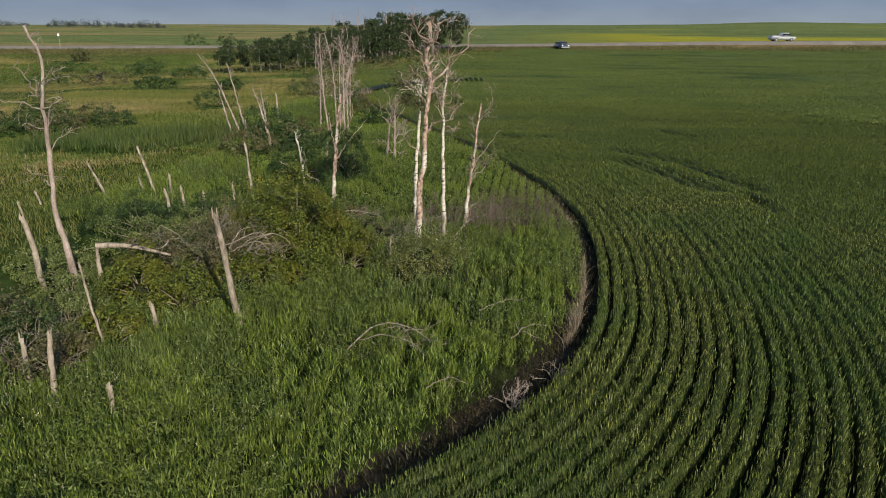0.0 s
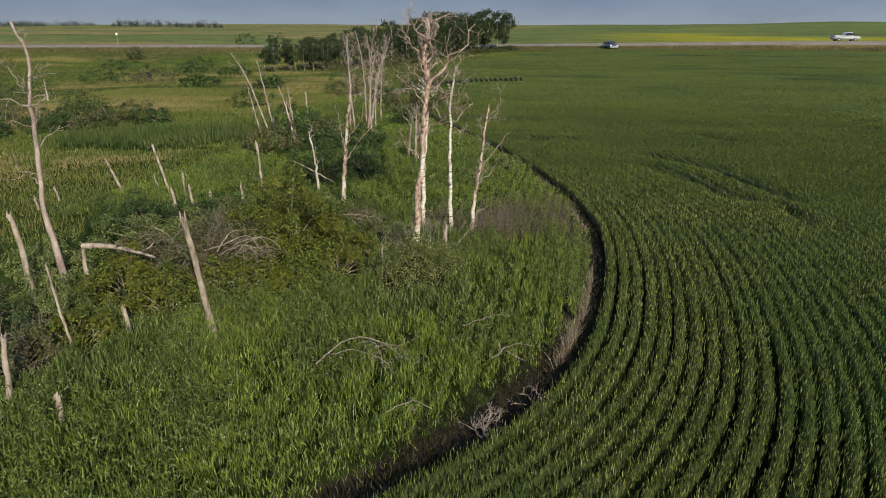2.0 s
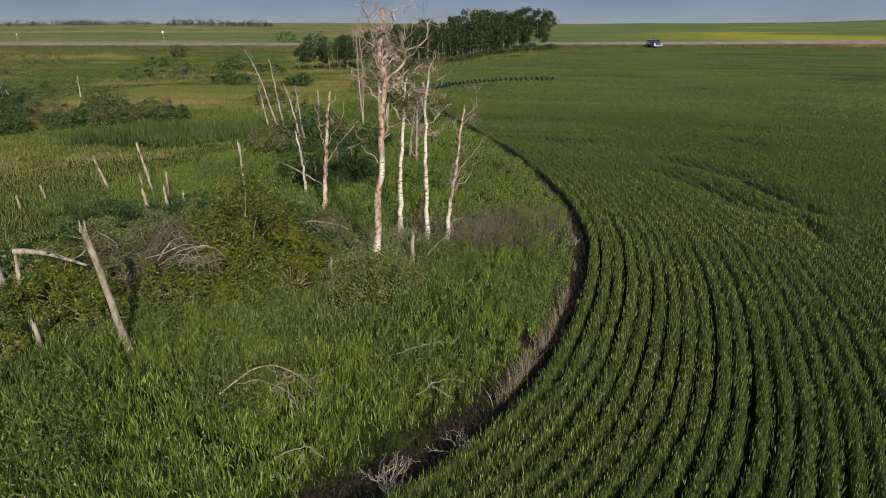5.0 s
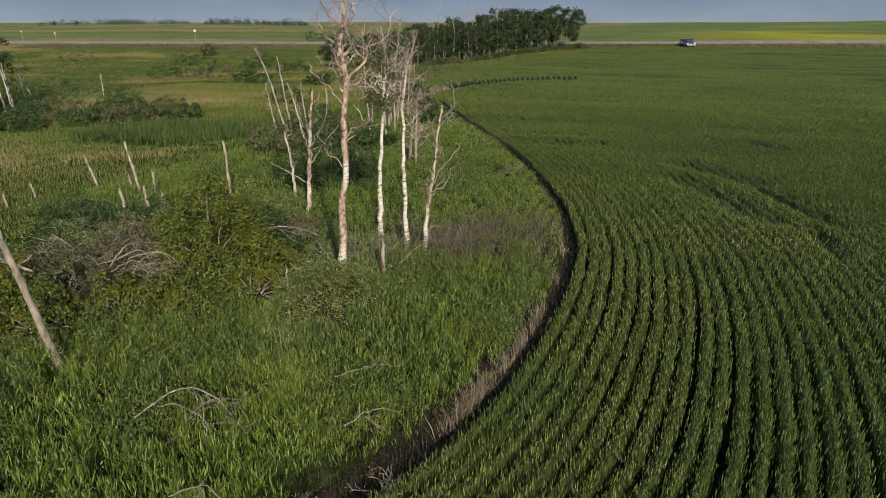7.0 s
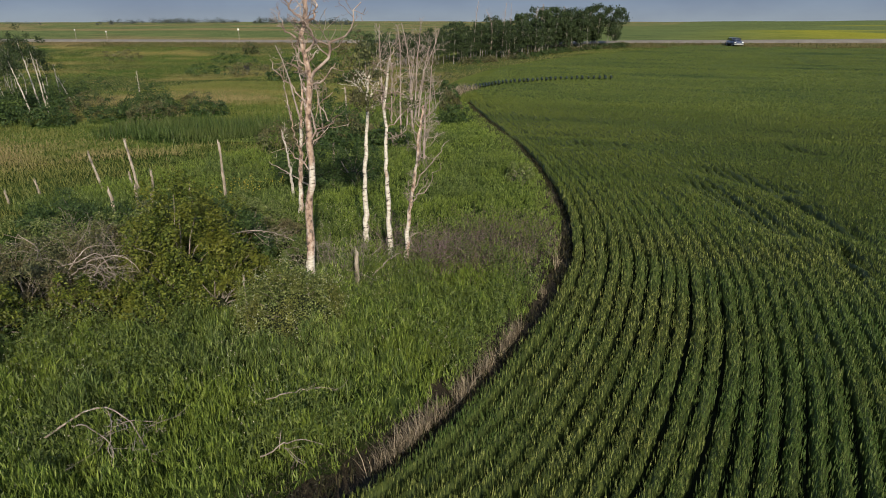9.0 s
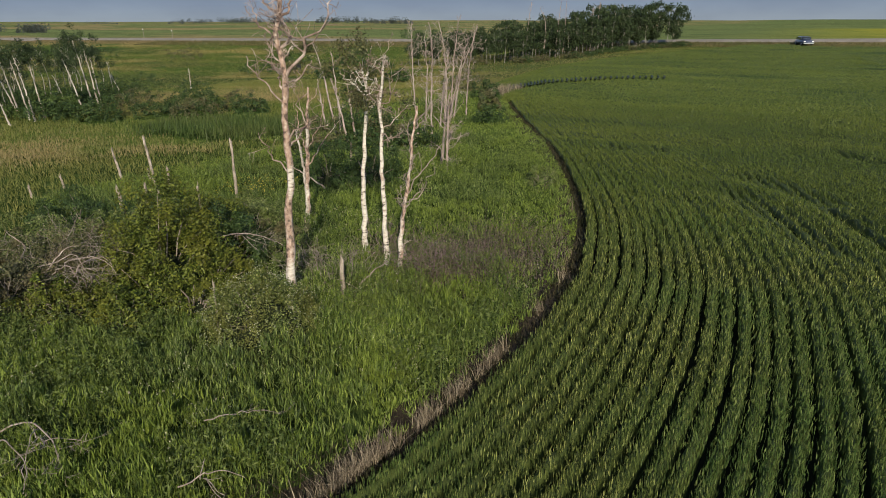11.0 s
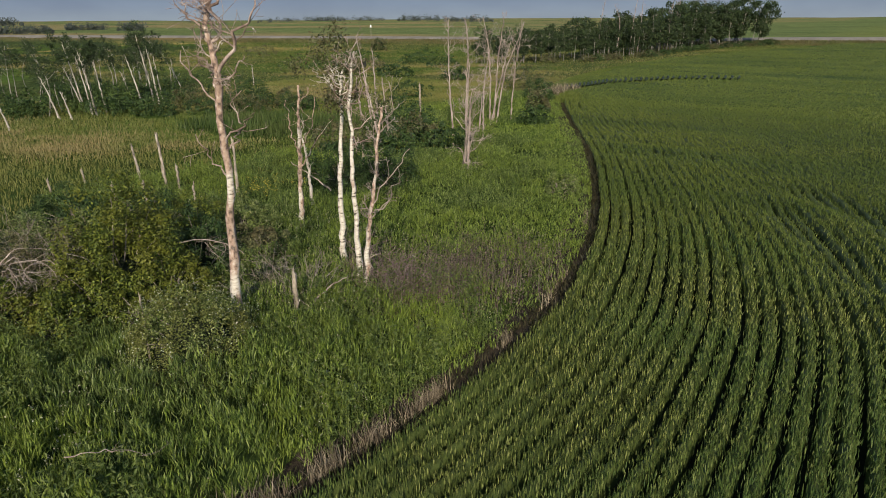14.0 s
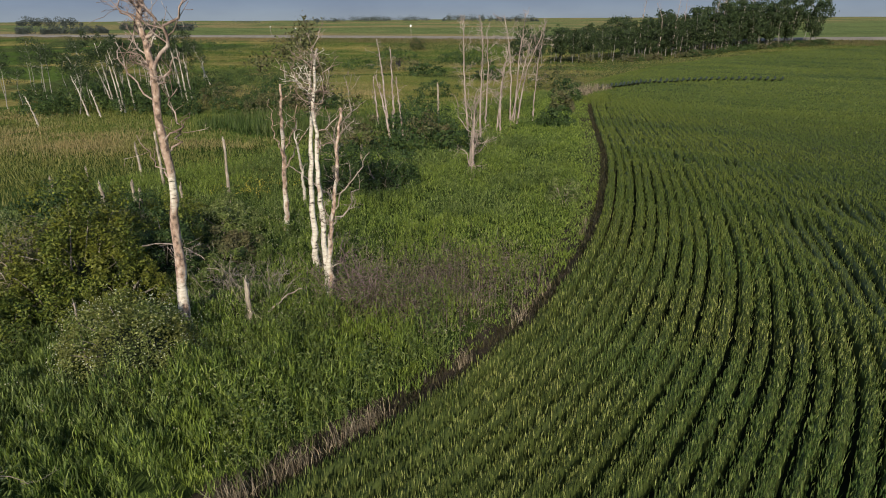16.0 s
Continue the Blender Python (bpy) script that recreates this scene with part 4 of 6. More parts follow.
def make_marsh():
    sedge, tan, cat, low = Heap(), Heap(), Heap(), Heap()
    x, y = scatter(230000, -46, -7, 12, 60)
    off, _ = offset_of(x, y)
    d = np.hypot(x, y)
    cat_in = ((x + 20.3) / 6.0) ** 2 + ((y - 30.3 - 0.05 * (x + 20.3)) / 3.3) ** 2 + 1.3 * (fbm(x, y, 2.5, 101) - 0.5) + RNG.normal(0, 0.12, len(x)) < 0.9
    band = (np.exp(-((y - 24.2 - 0.50 * (x + 19.5)) / 1.3) ** 2) + 0.9 * np.exp(-((y - 22.6 - 0.1 * (x + 24)) / 3.4) ** 2) * ramp(-x, 18.5, 22)) * (x < -13) + np.exp(-((y - 44 - 0.3 * (x + 30)) / 5.0) ** 2) * ramp(fbm(x, y * 1.5, 6.0, 103), 0.40, 0.52) * (x < -19)
    band = band * ramp(fbm(x, y, 2.2, 107), 0.28, 0.5) * ~cat_in
    ok = (off < -4) & (x > -1.9 * y) & ~((x > -12) & (y < 24)) & free_of_shrubs(x, y)
    keep = ok & ~cat_in & (RNG.random(len(x)) < 0.75)
    s = keep
    sedge.add(*spikes(x[s], y[s], land(x[s], y[s]), RNG.uniform(0.09, 0.22, s.sum()), np.interp(d[s], [15, 40, 70], [0.018, 0.034, 0.055]), RNG.uniform(0, 6.28, s.sum()), np.abs(RNG.normal(0.35, 0.3, s.sum()))))
    s = ok & (RNG.random(len(x)) < band * 0.8)
    tan.add(*spikes(x[s], y[s], land(x[s], y[s]) + 0.17, RNG.uniform(0.08, 0.18, s.sum()), np.interp(d[s], [15, 40, 70], [0.022, 0.036, 0.06]), RNG.normal(2.5, 0.8, s.sum()), np.abs(RNG.normal(0.3, 0.25, s.sum()))))
    s = ok & cat_in & (RNG.random(len(x)) < 0.85)
    cat.add(*spikes(x[s], y[s], land(x[s], y[s]) + RNG.uniform(0.05, 0.45, s.sum()), RNG.uniform(0.25, 0.5, s.sum()), np.full(s.sum(), 0.045), RNG.uniform(0, 6.28, s.sum()), np.abs(RNG.normal(0.15, 0.12, s.sum()))))
    x, y = RNG.uniform(-130, -8, 120000), RNG.uniform(45, 150, 120000)
    off, _ = offset_of(x, y)
    ok = (off < -0.5) & (y < road_y(x) - 8) & (x > -1.9 * y)
    x, y = x[ok], y[ok]
    t = ramp(fbm(x, y * 1.6, 14.0, 21), 0.50, 0.62) * ramp(-x, 8, 20)
    s = RNG.random(len(x)) < t * 0.4
    d = np.hypot(x, y)
    w = np.interp(d, [45, 150], [0.055, 0.17])
    for heap, m in ((tan, s), (sedge, ~s)):
        heap.add(*spikes(x[m], y[m], land(x[m], y[m]), RNG.uniform(0.06, 0.15, m.sum()), w[m], RNG.uniform(0, 6.28, m.sum()), np.abs(RNG.normal(1.2, 0.6, m.sum()))))
    x = RNG.uniform(-140, 100, 16000)
    y = road_y(x) - RNG.uniform(4.5, 12.5, 16000) * (1 + 0.35 * ramp(x, 0, 40))
    low.add(*spikes(x, y, land(x, y), RNG.uniform(0.15, 0.45, 16000), np.full(16000, 0.20), RNG.uniform(0, 6.28, 16000), np.abs(RNG.normal(0.3, 0.3, 16000))))
    stuff("verge_grass", low, MAT_VERGE, "brownish dry grass on the highway bank", "grass")
    stuff("sedge", sedge, MAT_SEDGE, "green sedge and reed grass of the marsh", "grass")
    stuff("dry_grass", tan, MAT_TAN, "tan seed heads of ripe grass in the marsh", "grass")
    stuff("cattails", cat, MAT_CATTAIL, "dense dark green cattail stand in the marsh", "reeds")


# ---- dead trees ----
def limb_line(start, direction, length, rng, n=7, gnarl=0.16, lift=0.10):
    p, d = [np.asarray(start, float)], np.asarray(direction, float)
    d = d / np.linalg.norm(d)
    for _ in range(n - 1):
        d = d + rng.normal(0, gnarl, 3) + np.array([0, 0, lift])
        d /= np.linalg.norm(d)
        p.append(p[-1] + d * length / (n - 1))
    return np.array(p)


def sprout(heap, line, r0, rng, count, scale, depth, sides=4, gnarl=0.2):
    """Side twigs off a limb."""
    n = len(line)
    length = np.linalg.norm(np.diff(line, axis=0), axis=1).sum()
    for _ in range(count):
        f = rng.uniform(0.25, 0.98)
        i = min(int(f * (n - 1)), n - 2)
        start = line[i] + (line[i + 1] - line[i]) * (f * (n - 1) - i)
        along = line[i + 1] - line[i]
        along /= np.linalg.norm(along) + 1e-9
        side = rng.normal(0, 1, 3)
        side -= along * side.dot(along)
        side /= np.linalg.norm(side) + 1e-9
        l = length * scale * rng.uniform(0.5, 1.2) * (1.2 - 0.6 * f)
        sub = limb_line(start, along * 0.7 + side, l, rng, 5, gnarl, 0.06)
        r = r0 * (1 - 0.6 * f) * 0.5
        heap.add(*tube(sub, np.linspace(r, max(r * 0.3, 0.0035), 5), sides, True))
        if depth > 0:
            sprout(heap, sub, r, rng, max(2, count // 2), 0.55, depth - 1, 3, gnarl)


def dead_tree(points, radius, label, seed, mat, limbs=(), extra=6, twig=5, depth=1, top=0.3, leafy=None, limb_from=0.5, limb_size=0.28, mat_limb=None, category="dead tree", group="", leaf_size=0.075, leaf_mat=None):
    """A bare tree: trunk through the given places, limbs to given tips and some of chance, twigs, and leaves where it still has some."""
    rng = np.random.default_rng(seed)
    p = np.asarray(points, float)
    x, y = p[0][0], p[0][1]
    z = gz(x, y)
    p = np.vstack([p[0] + (p[0] - p[1]) / (p[1] - p[0])[2] * (p[0][2] - z + 0.05), p]) if p[0][2] > z + 0.05 else p
    root = np.array([p[0][0], p[0][1], z])
    tree = thing("dead_tree" if leafy is None else "leafy_tree", *root, label, category, group)
    n = 26
    line = bend(p - root, n, 0.012, rng)
    height = line[-1][2]
    f = np.linspace(0, 1, n)
    rad = radius * (1 - (1 - top) * f ** 0.9) * (1 + 0.35 * np.exp(-f * 14)) * (1 + rng.normal(0, 0.05, n))
    v, t, q = tube(line, rad, 10)
    v = v + rng.normal(0, radius * 0.05, v.shape)
    part("trunk", Heap().add(v, t, q), mat, tree, "", True)
    twigs = Heap()
    mat_limb = mat_limb or mat
    todo = []
    for start_f, tip, *thick in limbs:
        i = int(start_f * (n - 1))
        a = line[i]
        b = np.asarray(tip, float) - root
        mid = (a + b) / 2 + rng.normal(0, 0.06, 3) + np.array([0, 0, -0.04])
        todo.append((bend([a, (a + mid) / 2 + rng.normal(0, 0.05, 3), mid, (mid + b) / 2 + rng.normal(0, 0.07, 3), b], 12, 0.03, rng), rad[i] * (thick[0] if thick else 0.4), 1.0 if start_f > 0.75 else 0.4))
    for e in range(extra):
        fr = limb_from + (0.99 - limb_from) * (e + rng.random()) / max(extra, 1)
        i = min(int(fr * (n - 1)), n - 1)
        az = rng.uniform(0, 6.28)
        up = rng.uniform(0.3, 1.5)
        l = height * limb_size * rng.uniform(0.45, 1.1) * (1.25 - 0.6 * fr)
        todo.append((limb_line(line[i], (math.cos(az), math.sin(az), up), l, rng, 9, 0.34), max(rad[i] * rng.uniform(0.22, 0.42), 0.009), 1.0))
    for ln, r, share in todo:
        part("limb", Heap().add(*tube(ln, np.linspace(r, max(r * 0.25, 0.006), len(ln)), 6)), mat_limb, tree, "", True)
        if twig:
            sprout(twigs, ln, r, rng, max(2, int(twig * share)), 0.42, depth)
    if twigs.n:
        tagged(part("twig_spray", twigs, mat_limb, tree), kind="stuff")
    if leafy is not None:
        cx, cy, cz, rr, count = leafy
        c = np.concatenate([rng.normal(0, 1, (count, 3)) * 0.11 + ctr for ctr in (rng.normal(0, 0.5, (14, 3)) * rr)]) if count else np.zeros((0, 3))
        part("foliage", Heap().add(*leaves(c + np.array([cx, cy, cz]) - root, leaf_size, rng)), leaf_mat or MAT_OLIVE, tree, "last dull green leaves")
    return tree


def snag(points, radius, label, seed, mat=None, broken=True, group="weathered stubs"):
    """A limbless dead stub with a splintered top."""
    rng = np.random.default_rng(seed)
    mat = mat or MAT_DEADWOOD
    p = np.asarray(points, float)
    z = gz(p[0][0], p[0][1])
    if p[0][2] > z + 0.03:
        p = np.vstack([p[0] + (p[0] - p[1]) / max((p[1] - p[0])[2], 0.05) * (p[0][2] - z + 0.05), p])
    root = np.array([p[0][0], p[0][1], z])
    ob = thing("dead_stub", *root, label, "dead stub", group)
    n = 12
    line = bend(p - root, n, 0.008, rng)
    rad = 0.8 * radius * np.linspace(1.2, 0.8, n) * (1 + rng.normal(0, 0.05, n))
    v, t, q = tube(line, rad, 9)
    v = v + rng.normal(0, radius * 0.07, v.shape)
    part("trunk", Heap().add(v, t, q), mat, ob, "", True)
    if broken:
        h = Heap()
        for k in range(3):
            a = rng.uniform(0, 6.28)
            s = line[-1] + np.array([math.cos(a), math.sin(a), 0]) * radius * 0.5
            h.add(*tube(np.array([s - [0, 0, 0.05], s + [0, 0, 0.02], s + rng.normal(0, 0.01, 3) + [0, 0, rng.uniform(0.04, 0.12)]]), [radius * 0.45, radius * 0.3, radius * 0.08], 4))
        part("splinter", h, mat, ob)
    return ob


A, B = (-2.42, 13.95), (-3.05, 16.95)
dead_tree([(-2.48, 13.98, 0.55), (-2.42, 14.02, 1.85), (-2.34, 14.03, 2.35), (-2.30, 13.99, 3.08), (-2.22, 13.93, 3.80), (-2.16, 13.92, 4.22), (-2.21, 13.90, 4.52), (-2.24, 13.86, 4.80), (-2.14, 13.90, 5.12), (-2.18, 13.92, 5.45)], 0.088,
          "tall dead birch with peeling pink-brown bark, no leaves", 11, MAT_PINKBIRCH,
          limbs=((0.79, (-1.25, 14.12, 5.35), 0.62), (0.73, (-1.77, 14.13, 4.42), 0.42), (0.56, (-1.70, 14.09, 3.62), 0.3), (0.58, (-1.78, 14.0, 3.95), 0.28), (0.50, (-2.75, 13.85, 3.25), 0.25), (0.72, (-2.48, 13.85, 4.5), 0.45), (0.70, (-2.85, 13.8, 4.45), 0.3),
                 (0.85, (-2.0, 14.0, 5.2), 0.7), (0.86, (-2.62, 13.8, 5.15), 0.6), (0.92, (-1.72, 14.0, 5.55), 0.7), (0.95, (-2.5, 13.85, 5.6), 0.7)),
          extra=14, twig=8, depth=1, limb_from=0.72, limb_size=0.11, mat_limb=MAT_REDLIMB, top=0.34)
dead_tree([(-3.10, 17.15, 0.35), (-3.06, 17.15, 1.77), (-2.98, 17.17, 2.92), (-2.94, 17.18, 3.55), (-2.86, 17.2, 4.0)], 0.072, "white birch with a few leaves still in its broken crown", 12, MAT_BIRCH,
          limbs=((0.9, (-3.35, 16.85, 4.0)), (0.9, (-2.40, 17.15, 4.35))), extra=7, twig=5, limb_from=0.8, limb_size=0.2, leafy=(-2.85, 17.1, 3.95, 0.85, 190), leaf_size=0.065, category="tree")
dead_tree([(-2.24, 16.68, 0.5), (-2.26, 16.66, 2.16), (-2.24, 16.67, 2.99), (-2.28, 16.65, 3.35), (-2.20, 16.69, 3.8), (-2.14, 16.72, 4.35)], 0.066, "white dead birch with bare forked crown", 13, MAT_BIRCH,
          limbs=((0.80, (-1.80, 16.85, 4.1)), (0.86, (-2.6, 16.6, 4.2)), (0.95, (-2.05, 16.75, 4.65))), extra=12, twig=7, limb_from=0.62, limb_size=0.2, mat_limb=MAT_REDLIMB, top=0.25)
dead_tree([(-1.58, 16.15, 0.40), (-1.50, 16.2, 1.39), (-1.37, 16.28, 2.35), (-1.31, 16.32, 2.93), (-1.24, 16.36, 3.5)], 0.060, "slender leaning dead tree with grey bare branches", 14, MAT_PINKBIRCH,
          limbs=((0.55, (-0.72, 16.4, 2.85)), (0.9, (-1.0, 16.3, 3.95)), (0.45, (-0.85, 16.3, 2.35)), (0.2, (-1.30, 16.2, 0.95))), extra=11, twig=6, limb_from=0.4, limb_size=0.26, mat_limb=MAT_GREYLIMB)
dead_tree([(-6.03, 18.72, 0.0), (-5.80, 18.65, 2.0), (-5.66, 18.58, 2.9), (-5.53, 18.54, 3.45)], 0.075, "dead tree with a forked trunk and stubby grey limbs", 15, MAT_PINKBIRCH,
          limbs=((0.5, (-5.25, 18.7, 3.2)), (0.45, (-4.85, 18.85, 2.7)), (0.55, (-6.0, 18.5, 3.1))), extra=3, twig=4, limb_from=0.6, limb_size=0.2)
dead_tree([(-5.51, 25.73, 0.1), (-5.48, 25.75, 1.46), (-5.45, 25.78, 2.6)], 0.06, "dead spindly tree with many bare whiskery branches", 16, MAT_CLUMP,
          limbs=((0.55, (-6.2, 25.5, 2.6)), (0.6, (-4.9, 25.9, 2.7)), (0.7, (-5.9, 25.6, 3.0)), (0.75, (-5.2, 25.9, 3.2))), extra=22, twig=7, limb_from=0.2, limb_size=0.34)
dead_tree([(-5.95, 26.2, 0.1), (-5.8, 26.1, 1.2), (-5.6, 26.0, 2.2)], 0.07, "dark rotting dead trunk beside a spindly one", 17, MAT_TWIG, extra=4, twig=3, limb_from=0.5)
for k, (pts, tip) in enumerate([([(-10.29, 31.96, 0), (-10.43, 31.86, 2.54), (-10.44, 31.84, 3.71), (-10.44, 31.85, 4.9)], (-10.1, 32.05, 4.5)),
                                ([(-9.24, 31.42, 0), (-9.25, 31.42, 1.54), (-9.20, 31.45, 3.75), (-9.32, 31.36, 4.9)], (-8.9, 31.6, 4.5)),
                                ([(-11.43, 37.08, 0), (-11.44, 37.07, 2.14), (-11.61, 36.95, 4.12), (-11.78, 36.83, 4.9)], (-11.2, 37.1, 4.7)),
                                ([(-11.3, 37.3, 0), (-11.13, 37.29, 2.85), (-11.01, 37.37, 3.93), (-10.9, 37.4, 5.0)], (-11.4, 37.2, 4.8)),
                                ([(-11.1, 37.3, 0), (-10.81, 37.52, 2.30), (-10.32, 37.87, 3.85), (-10.11, 38.02, 4.6)], (-10.6, 37.6, 4.6)),
                                ([(-10.9, 36.4, 0), (-10.5, 36.6, 2.2), (-10.2, 36.9, 3.8)], (-10.6, 36.5, 3.6)),
                                ([(-10.4, 34.4, 0), (-10.2, 34.5, 2.2), (-10.0, 34.6, 3.6)], (-10.5, 34.2, 3.5)),
                                ([(-11.9, 35.6, 0), (-11.8, 35.6, 2.4), (-11.9, 35.6, 4.2)], (-12.2, 35.4, 4.4)),
                                ([(-11.0, 38.6, 0), (-10.9, 38.7, 2.4), (-10.6, 38.8, 4.4)], (-11.3, 38.4, 4.5)),
                                ([(-9.7, 33.6, 0), (-9.7, 33.6, 1.8), (-9.6, 33.7, 3.0)], (-9.3, 33.8, 3.1))]):
    dead_tree(pts, 0.046, "bare pale dead aspen in a crowded clump", 30 + k, MAT_CLUMP, limbs=((0.72, tip),), extra=14, twig=6, limb_from=0.38, limb_size=0.24, group="dead aspen clump")
for k, pts in enumerate([[(-15.0, 32.0, -0.5), (-15.8, 32.6, 1.0), (-17.2, 33.8, 2.8), (-18.6, 35.0, 3.8)], [(-15.3, 31.6, -0.5), (-16.2, 32.2, 2.2)], [(-14.8, 32.2, -0.5), (-15.5, 32.8, 1.6), (-16.2, 33.5, 3.4)],
                         [(-13.0, 30.7, 0), (-13.2, 30.6, 2.4)], [(-12.3, 29.2, -0.2), (-12.6, 29.1, 1.5), (-12.9, 29.0, 2.6)]]):
    dead_tree(pts, 0.055, "thin leaning dead aspen with fine bare twigs", 50 + k, MAT_CLUMP, extra=6, twig=5, limb_from=0.45, limb_size=0.25, group="leaning dead aspens")
dead_tree([(-7.61, 20.6, 0.2), (-7.66, 20.6, 1.1), (-7.78, 20.55, 2.0)], 0.055, "short dead tree with forked grey top", 57, MAT_PALE, extra=4, twig=3, limb_from=0.5)
dead_tree([(-9.26, 11.18, 0.5), (-9.31, 11.17, 1.27), (-9.39, 11.16, 1.67), (-9.29, 11.17, 2.52), (-9.23, 11.18, 3.34), (-9.19, 11.19, 3.95), (-9.05, 11.21, 4.80), (-9.18, 11.19, 5.12), (-9.26, 11.18, 5.36)], 0.07,
          "tall dead aspen with a kinked trunk and bare crown", 19, MAT_CLUMP,
          limbs=((0.72, (-9.96, 11.0, 4.12)), (0.74, (-9.52, 11.14, 4.75)), (0.72, (-8.76, 11.25, 4.2)), (0.8, (-8.6, 11.3, 4.65)), (0.45, (-9.7, 11.1, 3.0))), extra=8, twig=5, limb_from=0.55, limb_size=0.15, mat_limb=MAT_GREYLIMB)

for k, (pts, r, label) in enumerate([
        ([(-4.98, 9.67, 0.45), (-4.97, 9.28, 2.50)], 0.065, "tall leaning weathered dead stub, bark gone"),
        ([(-6.35, 9.35, 0.35), (-6.38, 9.35, 0.80)], 0.055, "short weathered dead stub in the grass"),
        ([(-6.95, 8.7, 0.45), (-7.02, 8.68, 1.15), (-7.05, 8.66, 1.75)], 0.026, "thin crooked dead stem among shrubs"),
        ([(-6.75, 7.3, 0.4), (-6.66, 7.32, 1.24)], 0.05, "upright weathered dead stub with a split top"),
        ([(-5.6, 6.95, 0.3), (-5.58, 6.96, 0.70)], 0.05, "short rotting stub in deep grass"),
        ([(-7.6, 7.8, 0.4), (-7.58, 7.8, 0.85)], 0.05, "short weathered dead stub in the grass"),
        ([(-9.61, 10.69, 0.45), (-9.63, 10.69, 1.32), (-9.74, 10.68, 1.85)], 0.065, "leaning weathered dead stub, bark gone"),
        ([(-14.1, 19.25, -0.2), (-14.81, 19.51, 0.95)], 0.05, "leaning pale dead stub at the marsh"),
        ([(-12.06, 18.87, 0.0), (-12.64, 19.14, 1.6)], 0.05, "leaning pale dead stub at the marsh"),
        ([(-12.7, 19.2, 0.0), (-12.86, 19.3, 0.5)], 0.045, "short pale dead stub at the marsh"),
        ([(-9.97, 16.24, 0.0), (-10.08, 16.2, 0.98)], 0.055, "weathered dead stub rising from shrubs"),
        ([(-10.0, 17.0, 0.2), (-10.05, 17.0, 0.85)], 0.055, "short weathered dead stub rising from shrubs"),
        ([(-9.3, 16.8, 0.2), (-9.27, 16.8, 0.8)], 0.055, "short weathered dead stub rising from shrubs"),
        ([(-8.76, 18.95, 0.0), (-8.92, 19.1, 1.8)], 0.052, "tall pale dead stub, bark gone"),
        ([(-11.6, 19.0, 0.1), (-11.6, 19.0, 0.75)], 0.05, "short pale dead stub at the marsh"),
        ([(-8.7, 17.6, 0.1), (-8.75, 17.6, 0.85)], 0.04, "short thin dead stub among shrubs"),
        ([(-7.43, 22.68, 0.0), (-7.40, 22.7, 1.2)], 0.05, "pale dead stub beside fallen logs"),
        ([(-1.98, 14.8, 0.3), (-1.97, 14.8, 0.88)], 0.055, "short white birch stub in the grass"),
        ([(-2.85, 12.6, 0.4), (-2.83, 12.6, 1.05)], 0.02, "thin pale stake beside a bush"),
        ([(-13.95, 34.43, 0.1), (-13.96, 34.42, 1.75)], 0.07, "grey upright dead stub in the meadow"),
        ([(-14.8, 32.0, 0.0), (-14.8, 32.0, 0.6)], 0.07, "short grey stub in the meadow"),
        ([(-15.4, 17.0, -0.3), (-15.5, 17.0, 0.2)], 0.045, "short grey stub at the marsh"),
        ([(-15.8, 18.3, -0.3), (-15.95, 18.3, 0.2)], 0.045, "short grey stub at the marsh")]):
    snag(pts, r, label, 70 + k)


def fallen(points, radius, label, seed, twig=0, mat=None, twig_scale=0.5):
    rng = np.random.default_rng(seed)
    p = np.asarray(points, float)
    root = p[0]
    ob = thing("fallen_branch", *root, label, "fallen branch", "fallen wood")
    line = bend(p - root, 12, 0.012, rng)
    part("stem", Heap().add(*tube(line, 0.62 * radius * np.linspace(1, 0.35, 12), 7)), mat or MAT_GREYLIMB, ob, "", True)
    if twig:
        h = Heap()
        sprout(h, line, radius, rng, twig, twig_scale, 1)
        h.v = [v * np.array([1.0, 1.0, 0.45]) for v in h.v]
        tagged(part("twig_spray", h, mat or MAT_GREYLIMB, ob), kind="stuff")
    return ob


fallen([(-6.48, 22.46, 0.0), (-6.95, 22.6, 0.55), (-7.41, 22.79, 1.11)], 0.045, "pale fallen trunk leaning on a stub", 101)
fallen([(-7.2, 21.0, 0.2), (-7.8, 20.9, 0.55), (-8.5, 20.7, 0.95)], 0.045, "grey fallen trunk lying across shrubs", 102)
fallen([(-8.52, 10.95, 0.0), (-8.5, 10.95, 0.6), (-8.46, 10.96, 1.2)], 0.12, "broken trunk standing below its snapped top", 103, 0, MAT_DEADWOOD)
fallen([(-8.46, 10.96, 1.22), (-8.0, 11.0, 1.24), (-7.5, 11.06, 1.16), (-7.0, 11.1, 1.05)], 0.10, "snapped trunk bent over square to its stump", 104, 3, MAT_DEADWOOD, 0.35)
fallen([(-2.75, 8.85, 0.45), (-2.35, 9.25, 0.72), (-1.85, 9.25, 0.74), (-1.3, 9.05, 0.5)], 0.022, "bare grey branch fallen in deep grass", 105, 7, MAT_GREYLIMB, 0.5)
fallen([(-2.6, 9.1, 0.5), (-2.2, 9.0, 0.68), (-1.7, 8.9, 0.62), (-1.45, 8.7, 0.5)], 0.016, "bare grey branch fallen in deep grass", 115, 5, MAT_GREYLIMB, 0.45)
fallen([(-2.3, 9.4, 0.55), (-1.9, 9.1, 0.78), (-1.6, 8.8, 0.55)], 0.014, "bare grey branch fallen in deep grass", 116, 4, MAT_GREYLIMB, 0.45)
fallen([(-2.1, 9.0, 0.5), (-1.9, 9.3, 0.62), (-1.6, 9.5, 0.55)], 0.015, "bare grey branch fallen in deep grass", 106, 8)
